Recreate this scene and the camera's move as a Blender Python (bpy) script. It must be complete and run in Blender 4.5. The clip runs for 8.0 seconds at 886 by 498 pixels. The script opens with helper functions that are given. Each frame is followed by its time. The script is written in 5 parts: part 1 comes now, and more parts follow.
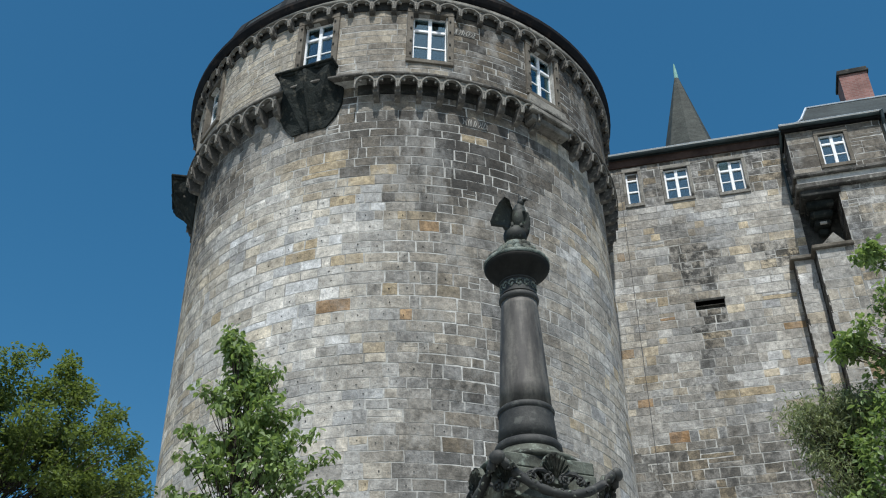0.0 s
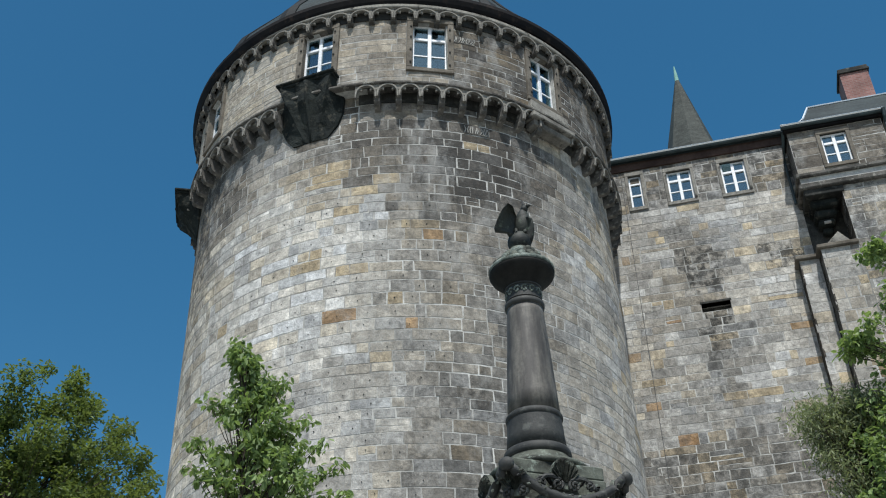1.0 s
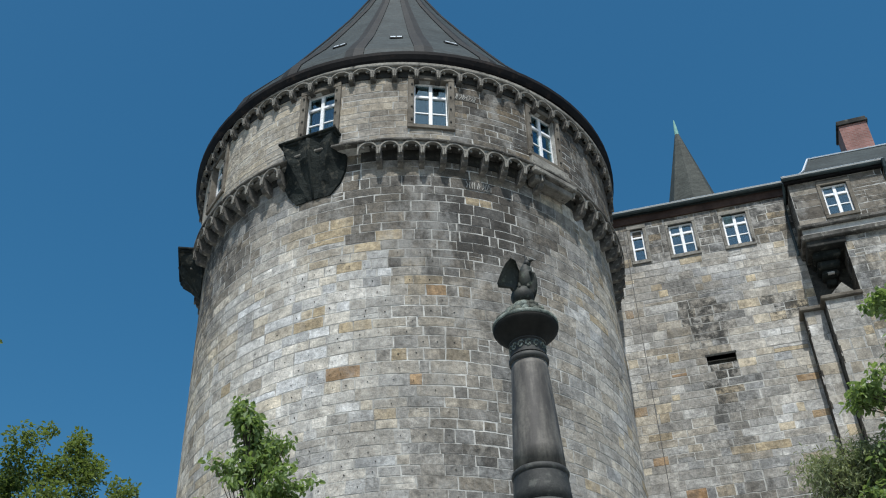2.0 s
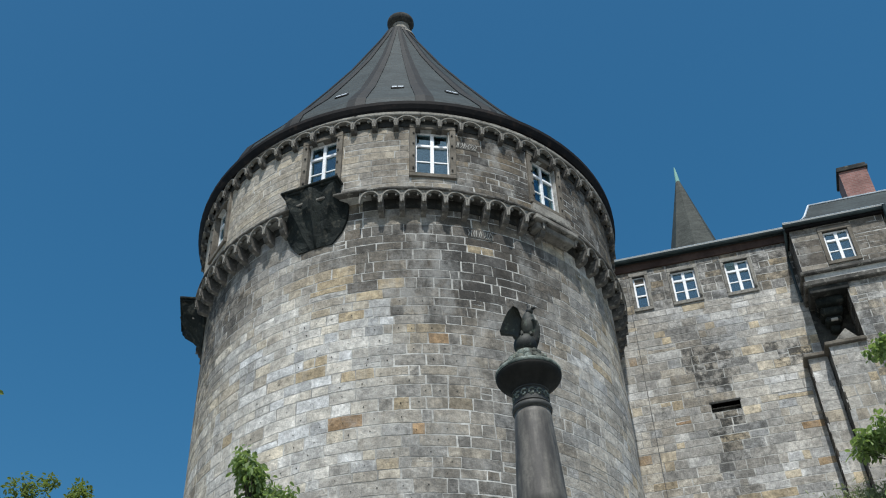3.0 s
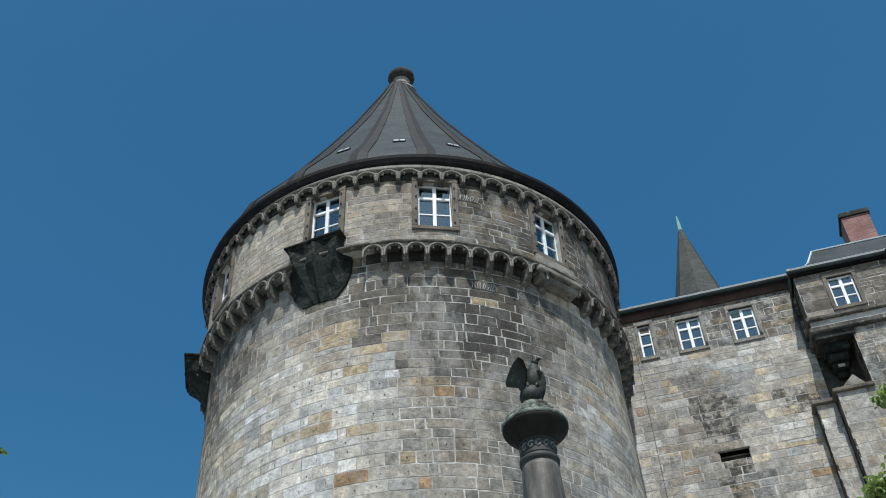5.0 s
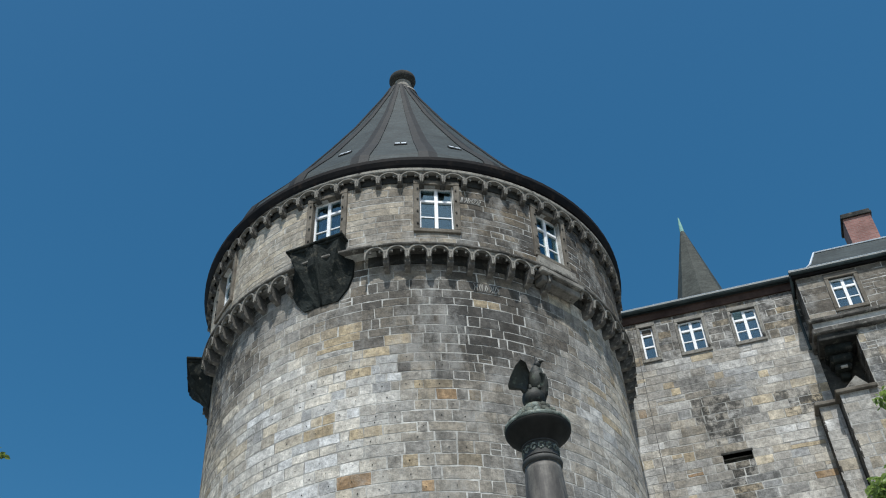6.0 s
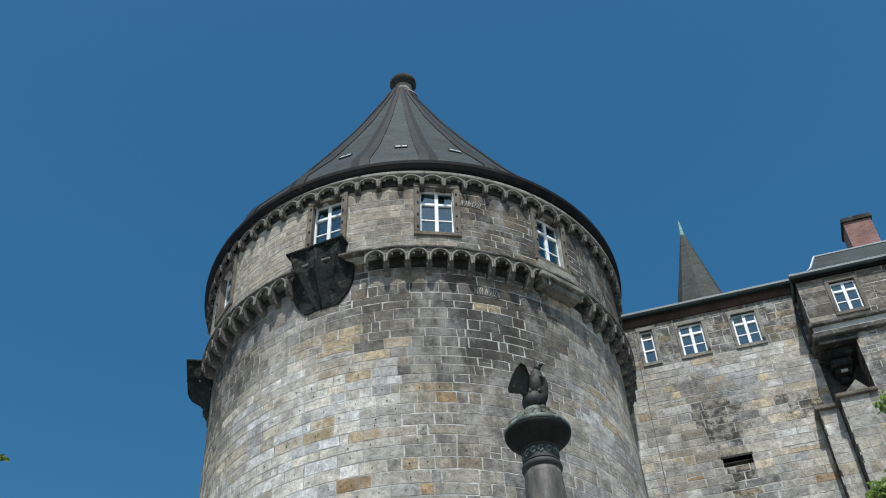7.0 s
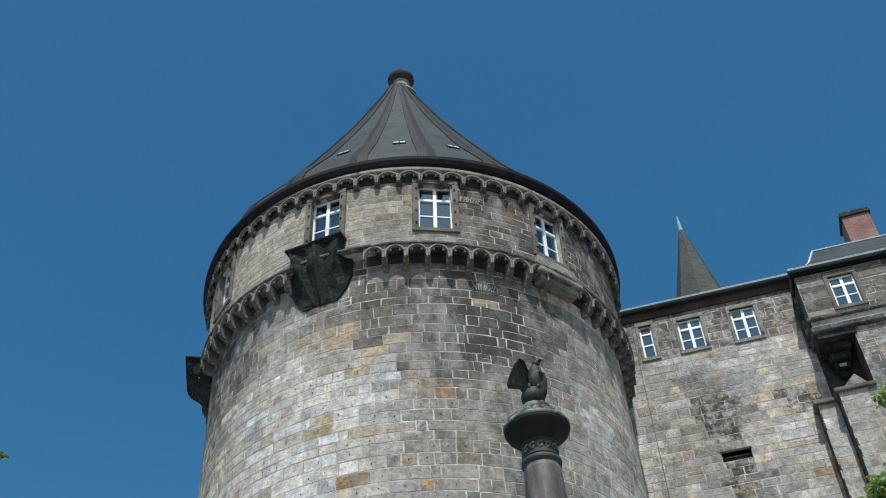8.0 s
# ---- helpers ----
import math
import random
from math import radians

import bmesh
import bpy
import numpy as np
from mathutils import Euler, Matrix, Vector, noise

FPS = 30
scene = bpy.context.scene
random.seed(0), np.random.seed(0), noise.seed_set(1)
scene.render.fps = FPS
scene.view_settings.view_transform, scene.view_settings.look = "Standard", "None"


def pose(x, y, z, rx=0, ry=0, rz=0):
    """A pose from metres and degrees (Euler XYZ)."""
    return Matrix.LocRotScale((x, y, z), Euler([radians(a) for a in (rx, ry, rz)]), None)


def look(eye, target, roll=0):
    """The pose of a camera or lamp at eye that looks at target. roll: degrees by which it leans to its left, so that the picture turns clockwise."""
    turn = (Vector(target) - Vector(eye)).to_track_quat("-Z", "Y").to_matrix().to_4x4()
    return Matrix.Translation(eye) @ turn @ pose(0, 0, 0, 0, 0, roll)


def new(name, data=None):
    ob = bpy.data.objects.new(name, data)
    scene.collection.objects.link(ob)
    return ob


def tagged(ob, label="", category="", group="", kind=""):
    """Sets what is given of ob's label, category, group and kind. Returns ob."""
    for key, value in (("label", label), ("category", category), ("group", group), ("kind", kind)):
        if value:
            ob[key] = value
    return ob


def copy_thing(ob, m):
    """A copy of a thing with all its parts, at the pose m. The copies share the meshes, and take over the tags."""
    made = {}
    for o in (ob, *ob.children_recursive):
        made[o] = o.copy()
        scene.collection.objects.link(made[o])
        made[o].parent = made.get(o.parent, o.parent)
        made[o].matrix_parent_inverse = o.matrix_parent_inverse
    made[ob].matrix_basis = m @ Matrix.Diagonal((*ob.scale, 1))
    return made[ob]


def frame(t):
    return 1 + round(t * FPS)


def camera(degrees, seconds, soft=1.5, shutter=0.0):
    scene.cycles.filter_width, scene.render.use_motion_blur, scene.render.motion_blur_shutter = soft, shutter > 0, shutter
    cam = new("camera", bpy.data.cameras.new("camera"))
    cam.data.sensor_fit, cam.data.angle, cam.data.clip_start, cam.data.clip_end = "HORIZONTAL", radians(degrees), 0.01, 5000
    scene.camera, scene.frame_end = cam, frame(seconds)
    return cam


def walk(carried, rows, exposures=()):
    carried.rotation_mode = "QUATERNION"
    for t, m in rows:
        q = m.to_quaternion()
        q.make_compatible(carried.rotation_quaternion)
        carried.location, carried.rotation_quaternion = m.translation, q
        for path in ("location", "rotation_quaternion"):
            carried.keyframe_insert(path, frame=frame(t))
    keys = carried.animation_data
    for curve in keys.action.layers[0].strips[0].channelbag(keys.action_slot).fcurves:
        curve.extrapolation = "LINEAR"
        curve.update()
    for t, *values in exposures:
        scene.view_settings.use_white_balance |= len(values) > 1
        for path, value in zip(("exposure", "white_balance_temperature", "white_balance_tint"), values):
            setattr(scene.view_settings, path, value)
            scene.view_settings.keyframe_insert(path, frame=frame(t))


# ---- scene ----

EYE = 1.6
cam = camera(44.0, 8.0, soft=1.1)
ROWS = [  # seconds, yaw, pitch, roll
    (0.0, -0.325, 35.175, -0.947),
    (0.5, -0.182, 35.317, -1.612),
    (1.0, -0.055, 35.586, -2.063),
    (1.3, -0.020, 36.440, -2.330),
    (1.5, 0.000, 37.293, -2.490),
    (1.7, 0.000, 37.780, -2.590),
    (2.8, -0.030, 40.620, -3.000),
    (3.0, -0.035, 41.014, -3.062),
    (3.5, -0.109, 41.875, -3.594),
    (4.0, -0.093, 42.695, -3.628),
    (4.5, -0.071, 43.351, -3.903),
    (4.7, -0.050, 43.580, -3.940),
    (6.0, 0.111, 43.892, -4.133),
    (6.5, 0.144, 43.980, -3.883),
    (7.0, 0.111, 44.054, -4.013),
    (7.5, 0.089, 44.015, -4.316),
    (8.0, 0.028, 43.835, -4.295),
]
walk(cam, [(t, pose(0, 0, EYE) @ pose(0, 0, 0, 0, 0, yaw) @ pose(0, 0, 0, 90 + pitch) @ pose(0, 0, 0, 0, 0, roll)) for t, yaw, pitch, roll in ROWS])

# ---------------------------------------------------------------- light
SUN_ELEVATION, SUN_AZIMUTH = 60.5, 180.0     # degrees; azimuth clockwise from +y
world = bpy.data.worlds.new("sky")
scene.world = world
world.use_nodes = True
wn = world.node_tree.nodes
sky = wn.new("ShaderNodeTexSky")
sky.sky_type, sky.sun_disc = "NISHITA", False
sky.sun_elevation, sky.sun_rotation = radians(SUN_ELEVATION), radians(SUN_AZIMUTH)
sky.altitude, sky.air_density, sky.dust_density, sky.ozone_density = 100, 1.0, 1.3, 0.4
clear = wn.new("ShaderNodeHueSaturation")      # deep, clear summer blue
clear.inputs["Hue"].default_value, clear.inputs["Saturation"].default_value, clear.inputs["Value"].default_value = 0.487, 1.42, 1.18
world.node_tree.links.new(sky.outputs["Color"], clear.inputs["Color"])
world.node_tree.links.new(clear.outputs["Color"], wn["Background"].inputs["Color"])
wn["Background"].inputs["Strength"].default_value = 0.10
sun = new("sun", bpy.data.lights.new("sun", "SUN"))
sun.data.energy, sun.data.angle, sun.data.color = 5.0, radians(0.6), (0.955, 0.96, 0.935)
a, e = radians(SUN_AZIMUTH), radians(SUN_ELEVATION)
sun_way = Vector((math.sin(a) * math.cos(e), math.cos(a) * math.cos(e), math.sin(e)))
sun.matrix_world = look(sun_way * 80, (0, 0, 0))
scene.view_settings.exposure = 0.05


# ---------------------------------------------------------------- materials
def nodes_of(name):
    m = bpy.data.materials.new(name)
    m.use_nodes = True
    return m, m.node_tree.nodes, m.node_tree.links, m.node_tree.nodes["Principled BSDF"]


def noise_node(n, l, coord, scale, detail=6, rough=0.6):
    t = n.new("ShaderNodeTexNoise")
    t.inputs["Scale"].default_value, t.inputs["Detail"].default_value, t.inputs["Roughness"].default_value = scale, detail, rough
    l.new(coord, t.inputs["Vector"])
    return t.outputs["Fac"]


def ramp(n, l, fac, stops):
    r = n.new("ShaderNodeValToRGB")
    while len(r.color_ramp.elements) < len(stops):
        r.color_ramp.elements.new(0.5)
    for el, (p, c) in zip(r.color_ramp.elements, stops):
        el.position, el.color = p, (*c, 1) if len(c) == 3 else c
    l.new(fac, r.inputs["Fac"])
    return r.outputs["Color"]


def mixed(n, l, fac, a, b, blend="MIX"):
    m = n.new("ShaderNodeMix")
    m.data_type, m.blend_type = "RGBA", blend
    for sock, v in ((m.inputs[0], fac), (m.inputs[6], a), (m.inputs[7], b)):
        if isinstance(v, bpy.types.NodeSocket):
            l.new(v, sock)
        else:
            sock.default_value = v if isinstance(v, (int, float)) else (*v, 1)
    return m.outputs[2]


def grey(n, l, fac, lo, hi, p0=0.3, p1=0.7):
    return ramp(n, l, fac, [(p0, (lo, lo, lo)), (p1, (hi, hi, hi))])


def bump(n, l, p, height, strength, distance):
    b = n.new("ShaderNodeBump")
    b.inputs["Strength"].default_value, b.inputs["Distance"].default_value = strength, distance
    l.new(height, b.inputs["Height"])
    l.new(b.outputs["Normal"], p.inputs["Normal"])


def plain(name, a, b, scale, rough=0.8, metal=0.0, bumps=0.3, depth=0.01, spots=None, fine=None):
    """Two tones mixed by noise at two scales, with a fine relief."""
    m, n, l, p = nodes_of(name)
    co = n.new("ShaderNodeTexCoord").outputs["Object"]
    big = noise_node(n, l, co, scale, 5)
    small = noise_node(n, l, co, fine or scale * 9, 6, 0.7)
    c = mixed(n, l, grey(n, l, big, 0, 1, 0.35, 0.65), a, b)
    c = mixed(n, l, 0.6, c, grey(n, l, small, 0.55, 1.35), "MULTIPLY")
    if spots:
        c = mixed(n, l, grey(n, l, noise_node(n, l, co, scale * 2.6, 4), 0, 1, 0.56, 0.68), c, spots)
    l.new(c, p.inputs["Base Color"])
    p.inputs["Roughness"].default_value, p.inputs["Metallic"].default_value = rough, metal
    p.inputs["Specular IOR Level"].default_value = 0.4 if rough < 0.7 else 0.15
    bump(n, l, p, small, bumps, depth)
    return m


def weathered(n, l, c, co):
    """Rain-washed pale runs, grime blotches and pits that pass over stones and joints alike."""
    shift = n.new("ShaderNodeMapping")
    shift.inputs["Location"].default_value = (31.0, 17.0, 5.0)
    shift.inputs["Scale"].default_value = (1.0, 1.0, 0.7)
    l.new(co, shift.inputs["Vector"])
    wash = noise_node(n, l, shift.outputs["Vector"], 1.0, 10, 0.72)
    c = mixed(n, l, grey(n, l, wash, 0, 0.40, 0.52, 0.64), c, (0.43, 0.425, 0.40))
    grime = noise_node(n, l, co, 0.75, 11, 0.76)
    c = mixed(n, l, grey(n, l, grime, 0, 0.45, 0.53, 0.67), c, (0.085, 0.081, 0.074))
    fine = noise_node(n, l, shift.outputs["Vector"], 9.0, 6, 0.7)
    return mixed(n, l, grey(n, l, fine, 0, 0.55, 0.60, 0.72), c, (0.075, 0.072, 0.066))


def jointing(name):
    """Lime mortar between the stones, grey where it is old and pale where it was renewed."""
    m, n, l, p = nodes_of(name)
    co = n.new("ShaderNodeTexCoord").outputs["Object"]
    c = mixed(n, l, grey(n, l, noise_node(n, l, co, 0.6, 5), 0, 1, 0.38, 0.62), (0.25, 0.245, 0.225), (0.52, 0.51, 0.475))
    c = mixed(n, l, 0.8, c, grey(n, l, noise_node(n, l, co, 7.0, 6, 0.7), 0.5, 1.35), "MULTIPLY")
    l.new(weathered(n, l, c, co), p.inputs["Base Color"])
    p.inputs["Roughness"].default_value, p.inputs["Specular IOR Level"].default_value = 0.95, 0.15
    bump(n, l, p, noise_node(n, l, co, 20.0, 6, 0.7), 0.4, 0.01)
    return m


def ashlar(name):
    """Dressed sandstone: every block carries its own lightness and warmth; grain, lichen and soot come on top."""
    m, n, l, p = nodes_of(name)
    co = n.new("ShaderNodeTexCoord").outputs["Object"]
    tone, warm, soil = n.new("ShaderNodeAttribute"), n.new("ShaderNodeAttribute"), n.new("ShaderNodeAttribute")
    tone.attribute_name, warm.attribute_name, soil.attribute_name = "tone", "warm", "soil"
    cool = ramp(n, l, tone.outputs["Fac"], [(0, (0.018, 0.018, 0.018)), (0.25, (0.075, 0.073, 0.070)), (0.5, (0.205, 0.202, 0.193)), (0.75, (0.36, 0.36, 0.35)), (1, (0.60, 0.60, 0.59))])
    brown = ramp(n, l, tone.outputs["Fac"], [(0, (0.022, 0.017, 0.012)), (0.25, (0.095, 0.075, 0.053)), (0.5, (0.26, 0.208, 0.140)), (0.75, (0.47, 0.375, 0.235)), (1, (0.65, 0.56, 0.41))])
    c = mixed(n, l, grey(n, l, warm.outputs["Fac"], 0, 1, 0.0, 0.75), cool, brown)
    c = mixed(n, l, grey(n, l, warm.outputs["Fac"], 0, 0.9, 0.78, 1.0), c, (0.40, 0.19, 0.065))
    cloud = noise_node(n, l, co, 2.2, 6, 0.62)
    grain = noise_node(n, l, co, 14.0, 8, 0.72)
    patch = noise_node(n, l, co, 0.55, 5, 0.6)
    c = mixed(n, l, 0.9, c, grey(n, l, cloud, 0.62, 1.4), "MULTIPLY")
    c = mixed(n, l, 0.9, c, grey(n, l, grain, 0.72, 1.22), "MULTIPLY")
    c = mixed(n, l, 0.8, c, grey(n, l, noise_node(n, l, co, 6.0, 5, 0.6), 0.6, 1.4), "MULTIPLY")

    def times(*facs):
        out = facs[0]
        for f in facs[1:]:
            m2 = n.new("ShaderNodeMath")
            m2.operation = "MULTIPLY"
            l.new(out, m2.inputs[0]), l.new(f, m2.inputs[1])
            out = m2.outputs[0]
        return out

    tall = n.new("ShaderNodeMapping")
    tall.inputs["Scale"].default_value = (1.6, 1.6, 0.22)
    l.new(co, tall.inputs["Vector"])
    runs = noise_node(n, l, tall.outputs["Vector"], 1.3, 7, 0.65)
    c = mixed(n, l, grey(n, l, runs, 0, 0.24, 0.52, 0.68), c, (0.40, 0.395, 0.375))
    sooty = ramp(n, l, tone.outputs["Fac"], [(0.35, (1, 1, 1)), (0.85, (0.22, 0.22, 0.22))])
    crust = noise_node(n, l, co, 6.5, 9, 0.75)
    c = mixed(n, l, times(grey(n, l, patch, 0, 1, 0.44, 0.62), grey(n, l, crust, 0, 0.9, 0.45, 0.60), sooty), c, (0.035, 0.034, 0.032))
    c = mixed(n, l, times(grey(n, l, noise_node(n, l, tall.outputs["Vector"], 2.1, 8, 0.7), 0, 0.75, 0.54, 0.68), sooty), c, (0.05, 0.048, 0.044))
    c = mixed(n, l, grey(n, l, noise_node(n, l, co, 23.0, 3, 0.5), 0, 0.6, 0.66, 0.74), c, (0.06, 0.058, 0.054))
    lichen = noise_node(n, l, co, 2.6, 11, 0.74)
    c = mixed(n, l, times(soil.outputs["Fac"], grey(n, l, lichen, 0, 0.95, 0.43, 0.56)), c, (0.040, 0.039, 0.036))
    hard = ramp(n, l, tone.outputs["Fac"], [(0.55, (0, 0, 0)), (0.90, (0.7, 0.7, 0.7))])     # pale blocks stay cleaner
    c = mixed(n, l, hard, weathered(n, l, c, co), c)
    l.new(c, p.inputs["Base Color"])
    p.inputs["Roughness"].default_value = 0.93
    p.inputs["Specular IOR Level"].default_value = 0.2
    add = n.new("ShaderNodeMath")
    add.operation = "ADD"
    worn = n.new("ShaderNodeMath")
    worn.operation = "MULTIPLY_ADD"
    worn.inputs[1].default_value = 0.8
    l.new(noise_node(n, l, co, 5.0, 9, 0.70), worn.inputs[0]), l.new(grain, worn.inputs[2])
    l.new(worn.outputs[0], add.inputs[0]), l.new(cloud, add.inputs[1])
    bump(n, l, p, add.outputs[0], 0.6, 0.04)
    return m


def leaf_material(name, dark, light, through_light):
    m, n, l, p = nodes_of(name)
    r = n.new("ShaderNodeNewGeometry").outputs["Random Per Island"]
    c = ramp(n, l, r, [(0, dark), (0.7, light), (1, tuple(v * 1.35 for v in light))])
    l.new(c, p.inputs["Base Color"])
    p.inputs["Roughness"].default_value = 0.6
    t = n.new("ShaderNodeBsdfTranslucent")
    t.inputs["Color"].default_value = (*through_light, 1)
    s = n.new("ShaderNodeMixShader")
    s.inputs[0].default_value = 0.42
    l.new(p.outputs[0], s.inputs[1]), l.new(t.outputs[0], s.inputs[2])
    l.new(s.outputs[0], n["Material Output"].inputs["Surface"])
    return m


def slate_material(name, a, b, course=0.22):
    m, n, l, p = nodes_of(name)
    co = n.new("ShaderNodeTexCoord").outputs["Object"]
    w = n.new("ShaderNodeTexWave")
    w.bands_direction, w.wave_profile = "Z", "SAW"
    w.inputs["Scale"].default_value, w.inputs["Distortion"].default_value = 0.314 / course, 0.6
    l.new(co, w.inputs["Vector"])
    big, small = noise_node(n, l, co, 0.9, 5), noise_node(n, l, co, 12, 6, 0.7)
    c = mixed(n, l, grey(n, l, big, 0, 1), a, b)
    c = mixed(n, l, 0.9, c, grey(n, l, small, 0.5, 1.45), "MULTIPLY")
    flat = n.new("ShaderNodeMapping")
    flat.inputs["Scale"].default_value = (1.0, 1.0, 4.0)
    l.new(co, flat.inputs["Vector"])
    c = mixed(n, l, 0.9, c, grey(n, l, noise_node(n, l, flat.outputs["Vector"], 1.7, 8, 0.7), 0.55, 1.4), "MULTIPLY")
    c = mixed(n, l, 0.6, c, grey(n, l, w.outputs["Fac"], 0.6, 1.1, 0.0, 0.25), "MULTIPLY")
    l.new(c, p.inputs["Base Color"])
    p.inputs["Roughness"].default_value, p.inputs["Specular IOR Level"].default_value = 0.7, 0.2
    bump(n, l, p, w.outputs["Fac"], 0.4, 0.02)
    return m


def brickwork(name):
    """Coursed red brick with sooty joints."""
    m, n, l, p = nodes_of(name)
    co = n.new("ShaderNodeTexCoord").outputs["Object"]
    turn = n.new("ShaderNodeMapping")
    turn.inputs["Rotation"].default_value = (radians(90), 0, 0)
    l.new(co, turn.inputs["Vector"])
    b = n.new("ShaderNodeTexBrick")
    b.inputs["Scale"].default_value, b.inputs["Brick Width"].default_value, b.inputs["Row Height"].default_value = 1.0, 0.25, 0.078
    b.inputs["Mortar Size"].default_value = 0.009
    b.inputs["Color1"].default_value, b.inputs["Color2"].default_value, b.inputs["Mortar"].default_value = (0.30, 0.155, 0.135, 1), (0.22, 0.105, 0.092, 1), (0.27, 0.20, 0.18, 1)
    l.new(turn.outputs["Vector"], b.inputs["Vector"])
    c = mixed(n, l, 0.8, b.outputs["Color"], grey(n, l, noise_node(n, l, co, 1.4, 6, 0.65), 0.6, 1.3), "MULTIPLY")
    l.new(c, p.inputs["Base Color"])
    p.inputs["Roughness"].default_value, p.inputs["Specular IOR Level"].default_value = 0.9, 0.2
    bump(n, l, p, b.outputs["Fac"], -0.4, 0.008)
    return m


def streaked(name):
    """Dark turned stone with paler rain streaks down its length."""
    m, n, l, p = nodes_of(name)
    co = n.new("ShaderNodeTexCoord").outputs["Object"]
    tall = n.new("ShaderNodeMapping")
    tall.inputs["Scale"].default_value = (1.0, 1.0, 0.16)
    l.new(co, tall.inputs["Vector"])
    runs = noise_node(n, l, tall.outputs["Vector"], 9.0, 6, 0.62)
    c = mixed(n, l, grey(n, l, runs, 0, 1, 0.42, 0.68), (0.048, 0.043, 0.037), (0.155, 0.142, 0.120))
    c = mixed(n, l, 0.7, c, grey(n, l, noise_node(n, l, co, 30.0, 6, 0.7), 0.6, 1.3), "MULTIPLY")
    c = mixed(n, l, grey(n, l, noise_node(n, l, co, 3.2, 4), 0, 0.7, 0.55, 0.70), c, (0.035, 0.032, 0.028))
    l.new(c, p.inputs["Base Color"])
    p.inputs["Roughness"].default_value = 0.62
    bump(n, l, p, noise_node(n, l, co, 40.0, 6, 0.7), 0.15, 0.005)
    return m


STONE = ashlar("sandstone ashlar")
MORTAR = jointing("lime mortar")
TRIM = plain("weathered carved sandstone", (0.13, 0.122, 0.108), (0.30, 0.285, 0.25), 1.4, 0.92, bumps=0.6, depth=0.03, spots=(0.04, 0.038, 0.035))
PALE = plain("pale carved sandstone", (0.30, 0.29, 0.265), (0.42, 0.405, 0.37), 1.7, 0.92, bumps=0.5, depth=0.02, spots=(0.10, 0.095, 0.085))
SOOTY = plain("soot-streaked stone", (0.045, 0.043, 0.039), (0.16, 0.15, 0.135), 2.4, 0.92, bumps=0.6, depth=0.03, spots=(0.26, 0.25, 0.22))
JAMB = plain("brown window stone", (0.085, 0.074, 0.060), (0.19, 0.17, 0.14), 1.6, 0.92, bumps=0.5, depth=0.02)
# Real soot, and painted shade for frieze hollows, slot, oriel recess, tong holes.
SOOT_SHADE = plain("black of sooty stone and painted shade", (0.020, 0.021, 0.020), (0.065, 0.064, 0.058), 1.5, 0.9, bumps=0.7, depth=0.03, spots=(0.10, 0.10, 0.085))
# dirt crust, taken darker and greener to hold the shade beneath as well
CRUST_SHADE = plain("green-black crust and painted shade", (0.009, 0.012, 0.012), (0.030, 0.035, 0.032), 1.8, 0.95, bumps=0.9, depth=0.05, spots=(0.070, 0.068, 0.056))
SLATE = slate_material("roof slate", (0.019, 0.027, 0.028), (0.036, 0.047, 0.048))
SLATE_DARK = slate_material("dark slate hips", (0.008, 0.009, 0.009), (0.016, 0.018, 0.018))
SPIRE = slate_material("weathered spire slate", (0.036, 0.041, 0.036), (0.060, 0.066, 0.058), 0.3)
EAVE = plain("dark eave boards", (0.005, 0.005, 0.006), (0.012, 0.011, 0.011), 1.2, 0.8, spots=(0.026, 0.019, 0.016))
FASCIA = plain("red-brown eave board", (0.040, 0.026, 0.021), (0.085, 0.055, 0.044), 1.3, 0.85)
WHITE = plain("white window paint", (0.72, 0.73, 0.74), (0.82, 0.83, 0.83), 3.0, 0.5, bumps=0.1)
COPPER = plain("dark copper gutter", (0.018, 0.030, 0.032), (0.045, 0.070, 0.074), 2.0, 0.55)
VERDIGRIS = plain("verdigris copper", (0.12, 0.30, 0.25), (0.20, 0.38, 0.32), 3.0, 0.6)
ZINC = plain("pale zinc flashing", (0.45, 0.50, 0.54), (0.58, 0.62, 0.65), 3.0, 0.45, 0.3)
BRICK = brickwork("red chimney brick")
IRON = plain("dark patinated metal", (0.019, 0.020, 0.019), (0.046, 0.046, 0.042), 4.0, 0.68, 0.0, bumps=0.35, spots=(0.075, 0.077, 0.068))
SOOT_IRON = plain("sooty capital metal", (0.009, 0.009, 0.008), (0.022, 0.021, 0.019), 2.5, 0.75)
LICHEN = plain("lichened metal rim", (0.06, 0.075, 0.065), (0.27, 0.30, 0.265), 9.0, 0.85, bumps=0.7, depth=0.02, spots=(0.03, 0.035, 0.03))
SHAFT = streaked("smooth dark column stone")
PATINA = plain("mossy weathered metal", (0.035, 0.036, 0.030), (0.13, 0.14, 0.115), 5.0, 0.7, 0.1, bumps=0.5, spots=(0.21, 0.24, 0.20))
BRONZE = plain("green-black bronze", (0.007, 0.008, 0.007), (0.026, 0.030, 0.024), 4.0, 0.65, 0.0, bumps=0.5, spots=(0.085, 0.105, 0.080))
BARK = plain("grey-brown bark", (0.035, 0.028, 0.022), (0.09, 0.075, 0.06), 4.0, 0.95, bumps=0.7)
BOUNCE_GROUND = plain("pale ground for bounced fill", (0.20, 0.20, 0.185), (0.32, 0.32, 0.30), 0.6, 0.95)
# dark backing colour that paints the unlit room behind the glass
ROOM = plain("painted room darkness", (0.05, 0.05, 0.05), (0.08, 0.08, 0.08), 1.0)
CABLE = plain("lightning cable", (0.06, 0.06, 0.06), (0.1, 0.1, 0.1), 3.0, 0.6)
